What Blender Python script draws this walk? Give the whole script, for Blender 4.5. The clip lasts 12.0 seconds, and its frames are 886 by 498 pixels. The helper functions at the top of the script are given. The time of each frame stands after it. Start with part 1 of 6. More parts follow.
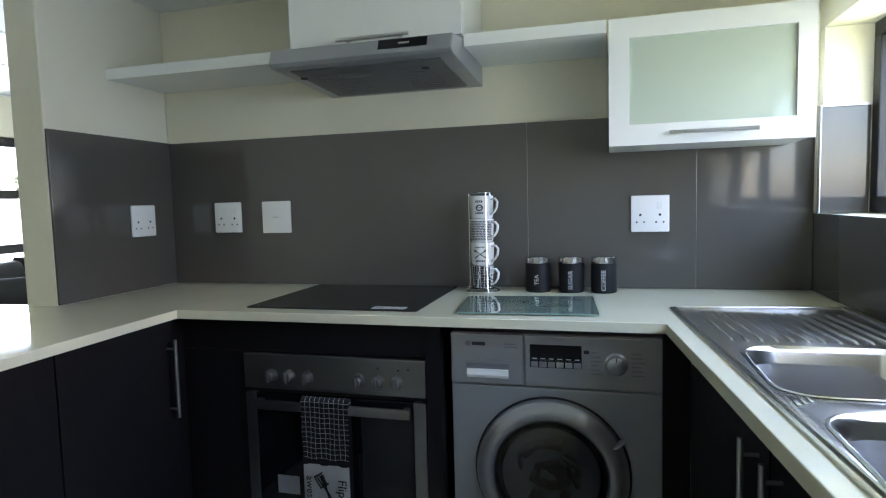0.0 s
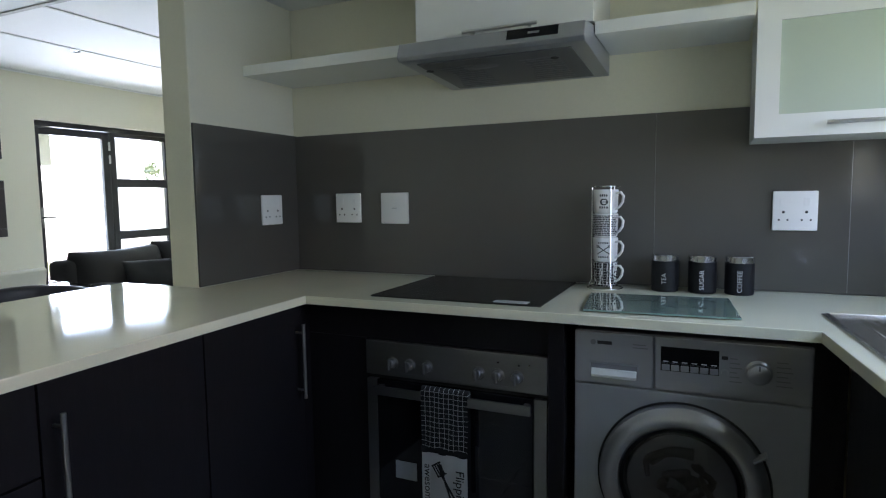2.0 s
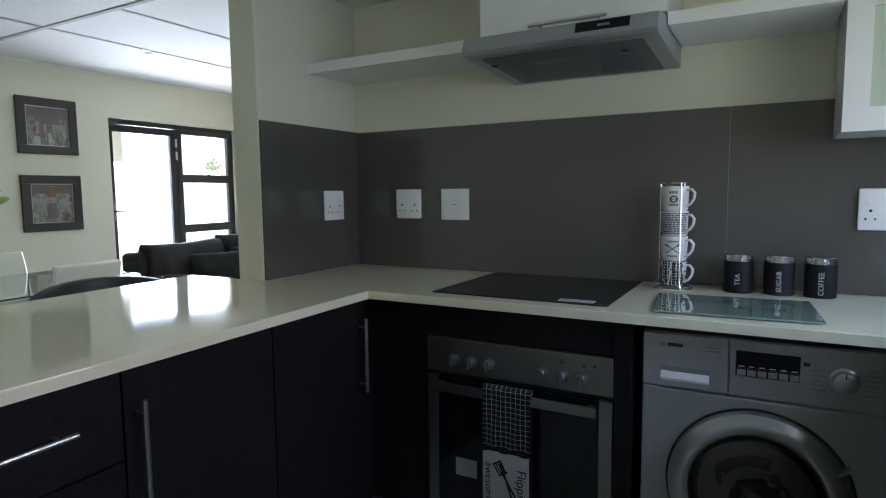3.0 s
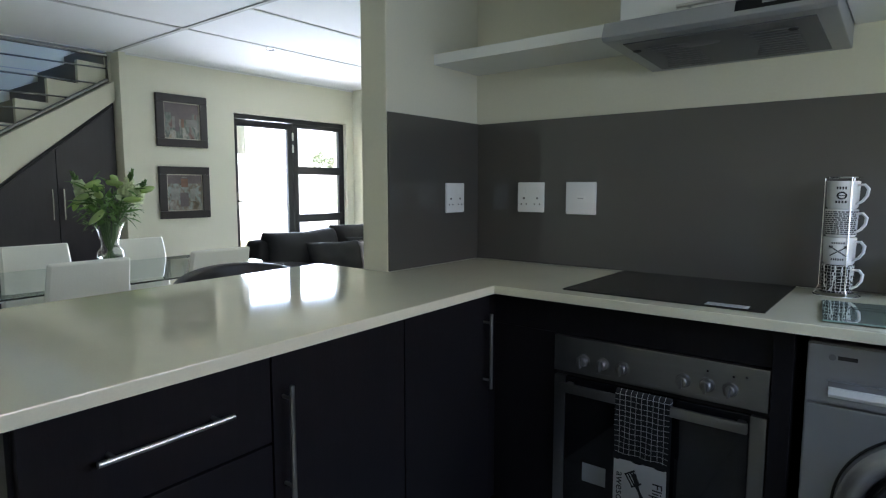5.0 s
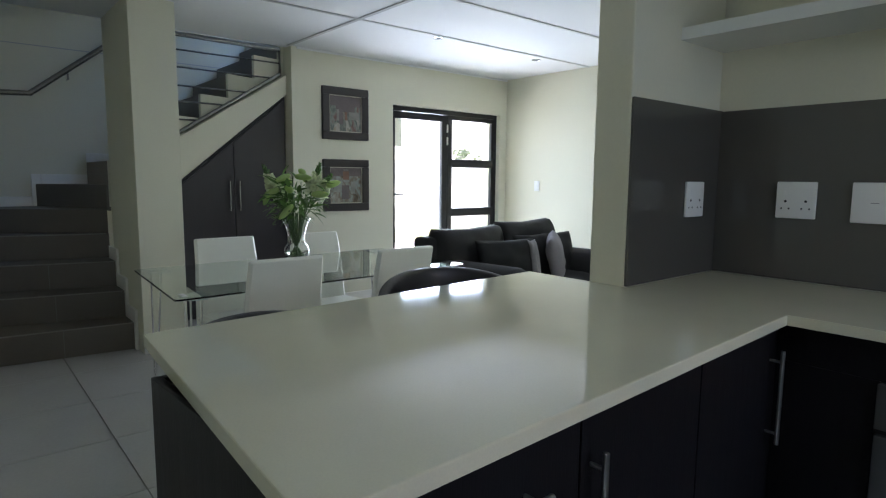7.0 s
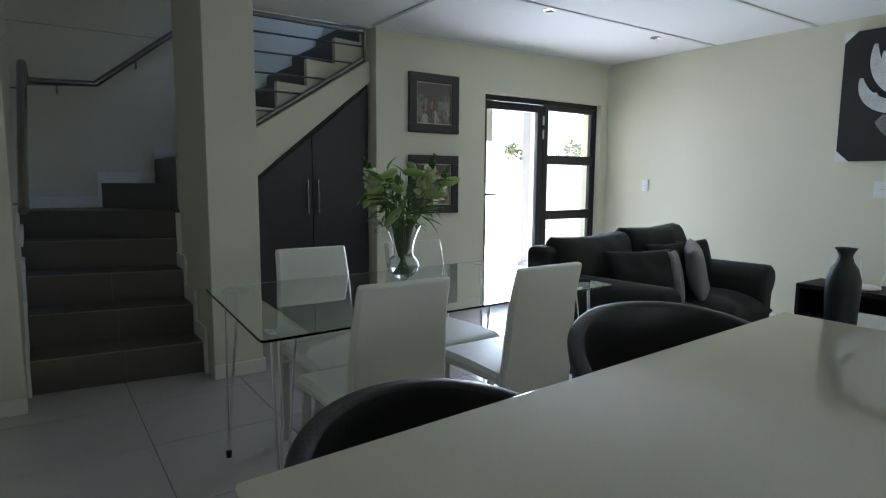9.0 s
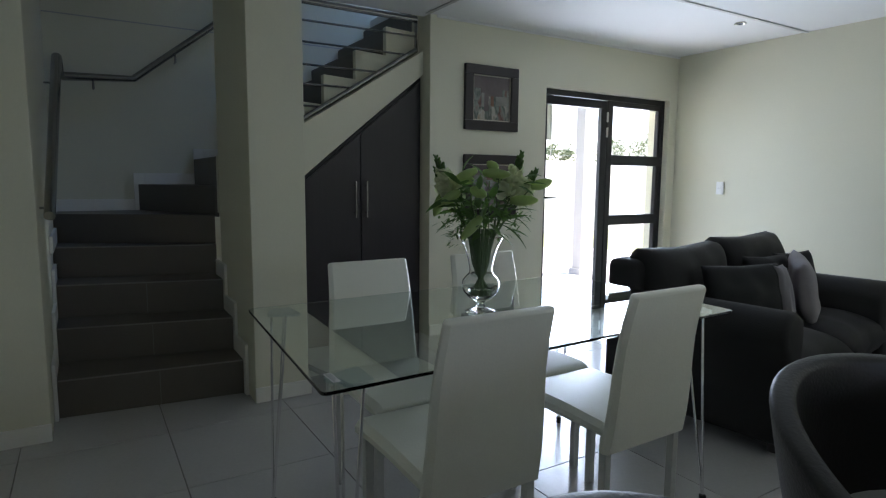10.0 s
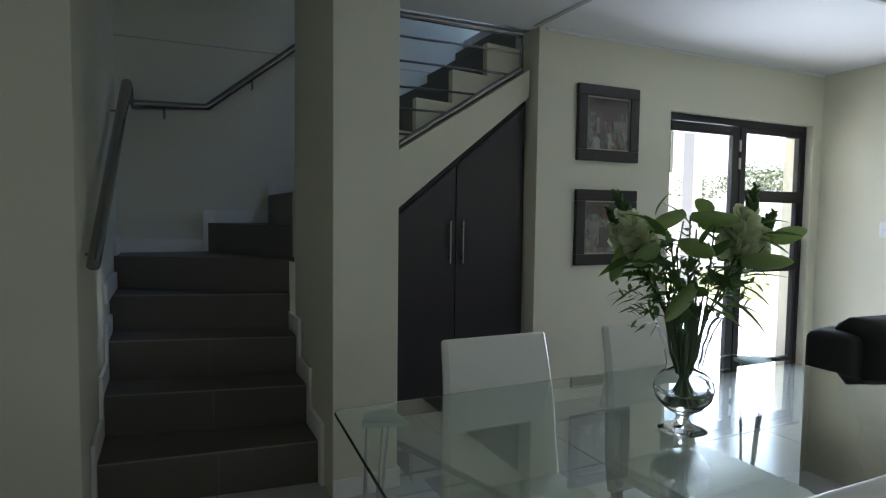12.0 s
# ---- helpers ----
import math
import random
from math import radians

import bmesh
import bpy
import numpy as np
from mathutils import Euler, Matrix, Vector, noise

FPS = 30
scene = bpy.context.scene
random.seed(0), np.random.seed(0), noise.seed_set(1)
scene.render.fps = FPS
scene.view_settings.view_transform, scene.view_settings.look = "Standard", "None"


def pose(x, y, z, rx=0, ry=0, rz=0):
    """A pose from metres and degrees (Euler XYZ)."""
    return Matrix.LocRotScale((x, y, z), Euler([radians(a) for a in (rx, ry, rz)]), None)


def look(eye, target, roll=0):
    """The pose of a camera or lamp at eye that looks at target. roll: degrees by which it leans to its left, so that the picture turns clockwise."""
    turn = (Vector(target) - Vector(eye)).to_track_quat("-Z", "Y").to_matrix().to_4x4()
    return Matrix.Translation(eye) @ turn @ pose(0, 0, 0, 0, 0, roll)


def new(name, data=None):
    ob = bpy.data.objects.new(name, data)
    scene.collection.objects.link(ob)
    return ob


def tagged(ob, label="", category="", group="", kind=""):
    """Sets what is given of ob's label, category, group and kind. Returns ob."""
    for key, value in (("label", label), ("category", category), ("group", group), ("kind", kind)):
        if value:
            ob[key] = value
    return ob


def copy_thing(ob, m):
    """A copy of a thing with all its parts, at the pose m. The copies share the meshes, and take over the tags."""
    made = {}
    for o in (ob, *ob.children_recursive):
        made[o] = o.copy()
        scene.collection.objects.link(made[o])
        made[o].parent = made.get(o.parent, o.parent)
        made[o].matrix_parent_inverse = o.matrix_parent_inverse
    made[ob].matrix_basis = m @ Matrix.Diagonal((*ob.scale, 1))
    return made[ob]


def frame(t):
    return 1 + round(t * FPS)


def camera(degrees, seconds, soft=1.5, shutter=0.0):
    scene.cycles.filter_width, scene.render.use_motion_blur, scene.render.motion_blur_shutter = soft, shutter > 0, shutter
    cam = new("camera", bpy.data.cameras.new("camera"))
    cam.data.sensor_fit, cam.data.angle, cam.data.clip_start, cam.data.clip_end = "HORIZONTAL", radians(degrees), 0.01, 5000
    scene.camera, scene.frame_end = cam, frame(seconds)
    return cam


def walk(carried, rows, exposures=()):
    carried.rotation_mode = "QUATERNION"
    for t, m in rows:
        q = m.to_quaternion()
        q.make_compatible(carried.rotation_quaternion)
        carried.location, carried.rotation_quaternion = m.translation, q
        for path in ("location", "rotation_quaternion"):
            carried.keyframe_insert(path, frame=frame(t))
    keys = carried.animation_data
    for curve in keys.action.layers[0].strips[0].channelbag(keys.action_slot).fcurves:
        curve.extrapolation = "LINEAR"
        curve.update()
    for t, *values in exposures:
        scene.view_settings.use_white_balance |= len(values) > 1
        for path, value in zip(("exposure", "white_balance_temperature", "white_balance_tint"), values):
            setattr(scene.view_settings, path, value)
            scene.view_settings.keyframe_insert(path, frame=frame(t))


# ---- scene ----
cam = camera(73.7, 12.0, 1.2)
PATH = [
    (0, (1.067, 1.029, 1.233), (0.537, 2.951, 1.074), -1.5),
    (0.5, (1.05, 1.027, 1.236), (0.458, 2.93, 1.07), -1.4),
    (1, (1.024, 1.021, 1.234), (0.366, 2.902, 1.068), -1.2),
    (1.5, (1.003, 1.015, 1.23), (0.262, 2.865, 1.063), -0.9),
    (2, (0.97, 1.014, 1.236), (0.147, 2.828, 1.058), -0.8),
    (2.5, (0.948, 1.012, 1.24), (0.045, 2.786, 1.053), -0.7),
    (3, (0.926, 1.006, 1.238), (-0.047, 2.743, 1.048), -0.6),
    (5, (0.8, 0.989, 1.234), (-0.436, 2.547, 1.025), 0.0),
    (5.5, (0.713, 0.982, 1.232), (-0.612, 2.465, 1.019), 0.2),
    (6, (0.596, 0.962, 1.243), (-0.802, 2.375, 1.02), 0.2),
    (6.5, (0.451, 0.939, 1.258), (-1.005, 2.289, 1.025), 0.3),
    (7, (0.297, 0.95, 1.256), (-1.225, 2.226, 1.018), 0.5),
    (9, (-0.505, 1.11, 1.233), (-2.14, 2.237, 0.995), 0.4),
    (9.5, (-0.742, 1.15, 1.235), (-2.404, 2.237, 0.996), 0.5),
    (10, (-0.959, 1.194, 1.235), (-2.656, 2.226, 1.0), 0.5),
    (10.5, (-1.211, 1.229, 1.24), (-2.94, 2.21, 1.019), 0.5),
    (11, (-1.395, 1.256, 1.243), (-3.152, 2.192, 1.054), 0.6),
    (11.5, (-1.556, 1.291, 1.248), (-3.34, 2.18, 1.088), 0.7),
    (12, (-1.683, 1.314, 1.259), (-3.493, 2.155, 1.139), 0.7),
]
walk(cam, [(t, look(eye, target, roll)) for t, eye, target, roll in PATH],
     [(t, stops, 6420, 21) for t, stops in ((0, 3.88), (1.0, 3.76), (1.5, 3.5), (2.5, 3.3), (5.5, 3.45), (7.0, 3.08), (8.8, 2.55), (9.5, 2.48), (11, 2.38), (12, 2.46))])
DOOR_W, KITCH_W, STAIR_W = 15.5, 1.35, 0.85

# ---- world, sun, window light, exposure ----
world = bpy.data.worlds.new("sky")
scene.world = world
world.use_nodes = True
wn = world.node_tree
sky = wn.nodes.new("ShaderNodeTexSky")
sky.sky_type = "NISHITA"
sky.sun_disc = False
sky.sun_elevation, sky.sun_rotation = radians(64), radians(20)
wn.nodes["Background"].inputs[1].default_value = 0.12
wn.links.new(sky.outputs[0], wn.nodes["Background"].inputs[0])

sun = new("sun", bpy.data.lights.new("sun", "SUN"))
sun.data.energy, sun.data.angle, sun.data.color = 4.0, radians(0.5), (1.0, 0.96, 0.9)
sun.matrix_world = look((2.0, 6.0, 14.0), (0.0, 0.6, 0.0))


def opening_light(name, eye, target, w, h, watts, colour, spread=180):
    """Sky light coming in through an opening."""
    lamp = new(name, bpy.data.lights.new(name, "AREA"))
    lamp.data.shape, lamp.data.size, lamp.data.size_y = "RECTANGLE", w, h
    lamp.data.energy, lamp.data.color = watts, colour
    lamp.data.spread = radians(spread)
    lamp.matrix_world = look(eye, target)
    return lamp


opening_light("door_skylight", (-5.4, 5.4, 1.0), (0.0, 2.6, 0.95), 1.5, 1.9, DOOR_W, (0.66, 0.84, 1.0), 137)
opening_light("kitchen_window_skylight", (1.97, 2.2, 1.5), (0.0, 2.2, 0.75), 1.9, 0.58, KITCH_W, (0.6, 0.8, 1.0), 140)
# Added lamp for an unseen upstairs window implied by the bluish stairwell wall.
opening_light("unseen_stair_skylight", (-5.4, 4.2, 4.3), (-6.05, 3.2, 2.2), 0.8, 0.9, STAIR_W, (0.27, 0.52, 1.0), 70)


# ---- materials ----
def mat(name, base, rough=0.5, metal=0.0, vary=0.08, scale=3.0, grain=0.0, bump=0.0, bscale=200.0,
        spec=0.5, coat=0.0, coat_rough=0.05, stretch=None, island=0.0):
    """Painted, plastered or laminated surface: colour drift at two scales, roughness drift and fine relief."""
    m = bpy.data.materials.new(name)
    m.use_nodes = True
    nt = m.node_tree
    p = nt.nodes["Principled BSDF"]
    p.inputs["Metallic"].default_value = metal
    p.inputs["Specular IOR Level"].default_value = spec
    p.inputs["Coat Weight"].default_value = coat
    p.inputs["Coat Roughness"].default_value = coat_rough
    co = nt.nodes.new("ShaderNodeTexCoord")
    src = co.outputs["Object"]
    if stretch:
        mp = nt.nodes.new("ShaderNodeMapping")
        mp.inputs["Scale"].default_value = stretch
        nt.links.new(src, mp.inputs[0])
        src = mp.outputs[0]
    n1 = nt.nodes.new("ShaderNodeTexNoise")
    n1.inputs["Scale"].default_value, n1.inputs["Detail"].default_value = scale, 5
    n2 = nt.nodes.new("ShaderNodeTexNoise")
    n2.inputs["Scale"].default_value, n2.inputs["Detail"].default_value = bscale, 3
    nt.links.new(src, n1.inputs["Vector"])
    nt.links.new(src, n2.inputs["Vector"])
    mul = nt.nodes.new("ShaderNodeMath")
    mul.operation = "MULTIPLY_ADD"
    mul.inputs[1].default_value, mul.inputs[2].default_value = vary * 2, 1 - vary
    nt.links.new(n1.outputs["Fac"], mul.inputs[0])
    g = nt.nodes.new("ShaderNodeMath")
    g.operation = "MULTIPLY_ADD"
    g.inputs[1].default_value, g.inputs[2].default_value = grain * 2, 1 - grain
    nt.links.new(n2.outputs["Fac"], g.inputs[0])
    both = nt.nodes.new("ShaderNodeMath")
    both.operation = "MULTIPLY"
    nt.links.new(mul.outputs[0], both.inputs[0])
    nt.links.new(g.outputs[0], both.inputs[1])
    last = both
    if island:
        oi = nt.nodes.new("ShaderNodeObjectInfo")
        r = nt.nodes.new("ShaderNodeMath")
        r.operation = "MULTIPLY_ADD"
        r.inputs[1].default_value, r.inputs[2].default_value = island * 2, 1 - island
        nt.links.new(oi.outputs["Random"], r.inputs[0])
        k = nt.nodes.new("ShaderNodeMath")
        k.operation = "MULTIPLY"
        nt.links.new(both.outputs[0], k.inputs[0])
        nt.links.new(r.outputs[0], k.inputs[1])
        last = k
    vm = nt.nodes.new("ShaderNodeVectorMath")
    vm.operation = "SCALE"
    vm.inputs[0].default_value = base
    nt.links.new(last.outputs[0], vm.inputs["Scale"])
    nt.links.new(vm.outputs[0], p.inputs["Base Color"])
    rr = nt.nodes.new("ShaderNodeMath")
    rr.operation = "MULTIPLY_ADD"
    rr.inputs[1].default_value, rr.inputs[2].default_value = rough * 0.3, rough * 0.85
    nt.links.new(n1.outputs["Fac"], rr.inputs[0])
    nt.links.new(rr.outputs[0], p.inputs["Roughness"])
    if bump:
        b = nt.nodes.new("ShaderNodeBump")
        b.inputs["Strength"].default_value, b.inputs["Distance"].default_value = bump, 0.002
        nt.links.new(n2.outputs["Fac"], b.inputs["Height"])
        nt.links.new(b.outputs[0], p.inputs["Normal"])
    return m


def glass(name, tint, rough=0.0, ior=1.45):
    m = bpy.data.materials.new(name)
    m.use_nodes = True
    p = m.node_tree.nodes["Principled BSDF"]
    p.inputs["Base Color"].default_value = (*tint, 1)
    p.inputs["Roughness"].default_value = rough
    p.inputs["Transmission Weight"].default_value = 1.0
    p.inputs["IOR"].default_value = ior
    return m


def pane_glass(name, tint=(1, 1, 1)):
    """Thin window glass: clear with a Fresnel gloss."""
    m = bpy.data.materials.new(name)
    m.use_nodes = True
    nt = m.node_tree
    nt.nodes.remove(nt.nodes["Principled BSDF"])
    tr, gl = nt.nodes.new("ShaderNodeBsdfTransparent"), nt.nodes.new("ShaderNodeBsdfGlossy")
    tr.inputs[0].default_value = (*tint, 1)
    gl.inputs["Roughness"].default_value = 0.02
    lw, mx = nt.nodes.new("ShaderNodeLayerWeight"), nt.nodes.new("ShaderNodeMixShader")
    pw, ma = nt.nodes.new("ShaderNodeMath"), nt.nodes.new("ShaderNodeMath")
    pw.operation, ma.operation = "POWER", "MULTIPLY_ADD"
    lw.inputs[0].default_value = 0.5
    pw.inputs[1].default_value, ma.inputs[1].default_value, ma.inputs[2].default_value = 5.0, 0.8, 0.03
    nt.links.new(lw.outputs["Facing"], pw.inputs[0])
    nt.links.new(pw.outputs[0], ma.inputs[0])
    nt.links.new(ma.outputs[0], mx.inputs[0])
    nt.links.new(tr.outputs[0], mx.inputs[1])
    nt.links.new(gl.outputs[0], mx.inputs[2])
    nt.links.new(mx.outputs[0], nt.nodes["Material Output"].inputs[0])
    return m


WALL = mat("cream_plaster", (0.75, 0.725, 0.575), 0.75, vary=0.05, scale=1.2, grain=0.03, bump=0.25, bscale=90)
CEIL = mat("white_ceiling_paint", (0.82, 0.82, 0.8), 0.85, vary=0.03, scale=0.8, bump=0.15, bscale=120)
STRIPL = mat("pale_ceiling_joint", (0.68, 0.67, 0.64), 0.8)
STRIP = mat("grey_ceiling_joint", (0.5, 0.49, 0.47), 0.8)
SKIRT = mat("white_skirting", (0.85, 0.83, 0.76), 0.35, vary=0.05)
TILE = mat("grey_floor_tile", (0.47, 0.457, 0.436), 0.2, spec=0.7, vary=0.1, scale=2.5, grain=0.06, bump=0.08, bscale=60, island=0.04)
GROUT = mat("grout", (0.2, 0.19, 0.18), 0.9, vary=0.2, scale=20)
STEP = mat("brown_stair_tile", (0.132, 0.113, 0.09), 0.5, vary=0.12, scale=3, grain=0.05, bump=0.1, bscale=80)
STEPGLINT = mat("painted_step_glint", (0.25, 0.235, 0.21), 0.35, vary=0.2, scale=9)
STEPSIDE = mat("stringer_plaster", (0.75, 0.725, 0.575), 0.8, vary=0.05)
SPLASH = mat("grey_back_painted_glass", (0.094, 0.088, 0.077), 0.06, vary=0.04, scale=1.0, spec=0.6)
QUARTZ = mat("pale_quartz", (0.68, 0.67, 0.515), 0.06, vary=0.09, scale=3.5, grain=0.06, bscale=250)
DARK = mat("dark_wood_laminate", (0.0105, 0.0092, 0.0102), 0.42, spec=0.13, vary=0.25, scale=6, grain=0.2, bump=0.15, bscale=40, stretch=(8, 8, 0.6))
DOORWOOD = mat("dark_brown_veneer", (0.028, 0.022, 0.024), 0.35, vary=0.22, scale=5, grain=0.15, bump=0.12, bscale=30, stretch=(9, 9, 0.7))
CARCASS = mat("black_carcass", (0.015, 0.014, 0.014), 0.5)
STEEL = mat("brushed_steel", (0.62, 0.62, 0.61), 0.3, 1.0, vary=0.06, scale=8, grain=0.12, bscale=160, stretch=(0.6, 14, 14))
OVENSTEEL = mat("dark_brushed_steel", (0.22, 0.216, 0.216), 0.34, 1.0, vary=0.06, scale=8, grain=0.12, bscale=160, stretch=(0.6, 14, 14))
SINKSTEEL = mat("polished_sink_steel", (0.68, 0.68, 0.68), 0.2, 1.0, vary=0.06, scale=9, grain=0.04)
CHROME = mat("chrome", (0.78, 0.78, 0.78), 0.1, 1.0, vary=0.02)
RAIL = mat("satin_steel", (0.33, 0.325, 0.315), 0.22, 1.0, vary=0.05)
WHITE = mat("white_lacquer", (0.82, 0.83, 0.8), 0.25, vary=0.02, scale=2)
PLASTIC = mat("white_plastic", (0.85, 0.85, 0.83), 0.35, vary=0.02)
HOLE = mat("black_hole", (0.01, 0.01, 0.01), 0.6)
SILVER = mat("silver_enamel", (0.31, 0.325, 0.345), 0.35, 0.6, vary=0.05, scale=4)
SILVERDK = mat("silver_control_panel", (0.36, 0.365, 0.385), 0.3, 0.7, vary=0.04, grain=0.04, bscale=300, stretch=(0.5, 5, 20))
BLACKGLASS = mat("black_glass", (0.006, 0.006, 0.007), 0.05, vary=0.05, spec=0.3)
HOBM = mat("black_ceramic", (0.012, 0.011, 0.011), 0.22, vary=0.15, scale=10)
HOODM = mat("hood_grey_enamel", (0.36, 0.37, 0.385), 0.32, 0.55, vary=0.05)
HOODUNDER = mat("hood_grille_grey", (0.15, 0.15, 0.16), 0.5, 0.4, vary=0.06)
HOODSLOT = mat("hood_filter_ridge", (0.19, 0.185, 0.2), 0.4, 0.4, vary=0.06)
FROST = mat("frosted_green_glass", (0.5, 0.57, 0.47), 0.08, vary=0.03, scale=1.5, spec=0.6)
ALU = mat("charcoal_aluminium", (0.013, 0.012, 0.013), 0.4, vary=0.15, scale=8)
LEATHER = mat("black_leather", (0.028, 0.025, 0.025), 0.42, vary=0.2, scale=7, grain=0.12, bump=0.5, bscale=160)
SOFAM = mat("charcoal_suede", (0.0125, 0.0108, 0.0112), 0.65, vary=0.25, scale=5, grain=0.2, bump=0.5, bscale=140)
CUSHB = mat("black_velvet", (0.0045, 0.0042, 0.005), 0.7, vary=0.3, scale=8, grain=0.2, bump=0.4, bscale=220)
CUSHG = mat("grey_velvet", (0.3, 0.275, 0.29), 0.7, vary=0.2, scale=9, grain=0.15, bump=0.4, bscale=220)
WLEATHER = mat("white_leatherette", (0.84, 0.825, 0.73), 0.42, vary=0.05, scale=6, grain=0.03, bump=0.35, bscale=140)
FRAMEM = mat("dark_picture_frame", (0.035, 0.027, 0.025), 0.4, vary=0.25, scale=12, grain=0.2, bscale=60)
GILT = mat("gilt_fillet", (0.5, 0.45, 0.36), 0.4, 0.5)
MATB = mat("picture_mount", (0.09, 0.075, 0.07), 0.8, vary=0.1)
CLAY = mat("black_matt_ceramic", (0.02, 0.02, 0.022), 0.55, vary=0.2, scale=12, bump=0.2, bscale=120)
CANVAS = mat("black_canvas", (0.018, 0.018, 0.019), 0.7, vary=0.25, scale=6, bump=0.3, bscale=400)
PETAL = mat("white_painted_petal", (0.62, 0.62, 0.63), 0.7, vary=0.5, scale=9, grain=0.3, bscale=70)
CARD = mat("white_card", (0.8, 0.8, 0.78), 0.7)
def translucent(m, colour, share):
    """Lets light through a thin leaf or petal."""
    nt = m.node_tree
    tr, mx = nt.nodes.new("ShaderNodeBsdfTranslucent"), nt.nodes.new("ShaderNodeMixShader")
    tr.inputs[0].default_value = (*colour, 1)
    mx.inputs[0].default_value = share
    nt.links.new(nt.nodes["Principled BSDF"].outputs[0], mx.inputs[1])
    nt.links.new(tr.outputs[0], mx.inputs[2])
    nt.links.new(mx.outputs[0], nt.nodes["Material Output"].inputs[0])
    return m


LEAF = mat("dark_green_leaf", (0.085, 0.16, 0.045), 0.42, vary=0.35, scale=14, grain=0.15, bscale=90)
BUD = mat("pale_green_bud", (0.42, 0.52, 0.24), 0.45, vary=0.25, scale=16, grain=0.1, bscale=60)
BLOOM = mat("greenish_white_petal", (0.82, 0.83, 0.66), 0.5, vary=0.2, scale=20, grain=0.1)
translucent(LEAF, (0.15, 0.3, 0.06), 0.38)
translucent(BUD, (0.5, 0.66, 0.2), 0.45)
translucent(BLOOM, (0.75, 0.82, 0.48), 0.5)
STEM = mat("green_stem", (0.09, 0.15, 0.05), 0.5, vary=0.2, scale=20)
TEXTM = mat("silver_lettering", (0.6, 0.6, 0.6), 0.4)
INK = mat("black_ink", (0.015, 0.015, 0.015), 0.6)
GREYINK = mat("grey_print", (0.2, 0.2, 0.21), 0.5)
MUG = mat("white_glazed_ceramic", (0.8, 0.8, 0.78), 0.12, vary=0.02)
CANBLK = mat("black_canister_enamel", (0.008, 0.008, 0.009), 0.5, vary=0.1, spec=0.3)
TOWELB = mat("black_cotton", (0.014, 0.014, 0.015), 0.9, vary=0.2, bump=0.6, bscale=500)
TOWELW = mat("off_white_cotton", (0.66, 0.66, 0.65), 0.9, vary=0.08, scale=10, bump=0.6, bscale=500)
OVENLABEL = mat("grey_product_label", (0.26, 0.27, 0.29), 0.4, vary=0.12, scale=30)
STICKER = mat("pale_sticker", (0.5, 0.52, 0.55), 0.4, vary=0.1, scale=30)
RUBBER = mat("black_rubber", (0.012, 0.012, 0.012), 0.7)
WASH = mat("laundry_cloth", (0.075, 0.07, 0.066), 0.9, vary=0.6, scale=9)
PAVE = mat("pale_paving", (0.62, 0.6, 0.56), 0.8, vary=0.12, scale=2, grain=0.1, bscale=60, bump=0.3)
GROUND = mat("dry_lawn", (0.2, 0.22, 0.1), 0.9, vary=0.3, scale=0.7, grain=0.3, bscale=20)
EXTW = mat("white_boundary_plaster", (0.8, 0.79, 0.76), 0.85, vary=0.06, scale=1.5, bump=0.3, bscale=40)
POSTM = mat("grey_render", (0.36, 0.36, 0.35), 0.85, vary=0.1, scale=3, bump=0.3, bscale=40)
BRICK = mat("red_brown_brick", (0.36, 0.22, 0.16), 0.85, vary=0.2, scale=6, grain=0.15, bscale=50, bump=0.4, island=0.15)
BARK = mat("bark", (0.13, 0.1, 0.075), 0.9, vary=0.35, scale=8, bump=0.8, bscale=40)
FOLIAGE = mat("tree_foliage", (0.12, 0.15, 0.075), 0.6, vary=0.45, scale=1.6, grain=0.3, bscale=12)
CLEAR = pane_glass("clear_pane")
TABLEGLASS = glass("green_edged_table_glass", (0.88, 0.96, 0.92), 0.0, 1.6)
VASEGLASS = glass("crystal", (0.98, 0.99, 0.985), 0.0, 1.33)
WATER = glass("vase_water", (0.93, 0.96, 0.93), 0.0, 1.33)
BOARDGLASS = mat("printed_board_glass", (0.2, 0.3, 0.26), 0.04, vary=0.4, scale=14, grain=0.25, bscale=40, spec=0.8, coat=1.0, coat_rough=0.02)
JOINT = mat("grey_silicone", (0.24, 0.235, 0.22), 0.6)
KNOBM = mat("dark_knob_metal", (0.17, 0.165, 0.165), 0.42, 0.8, vary=0.06)


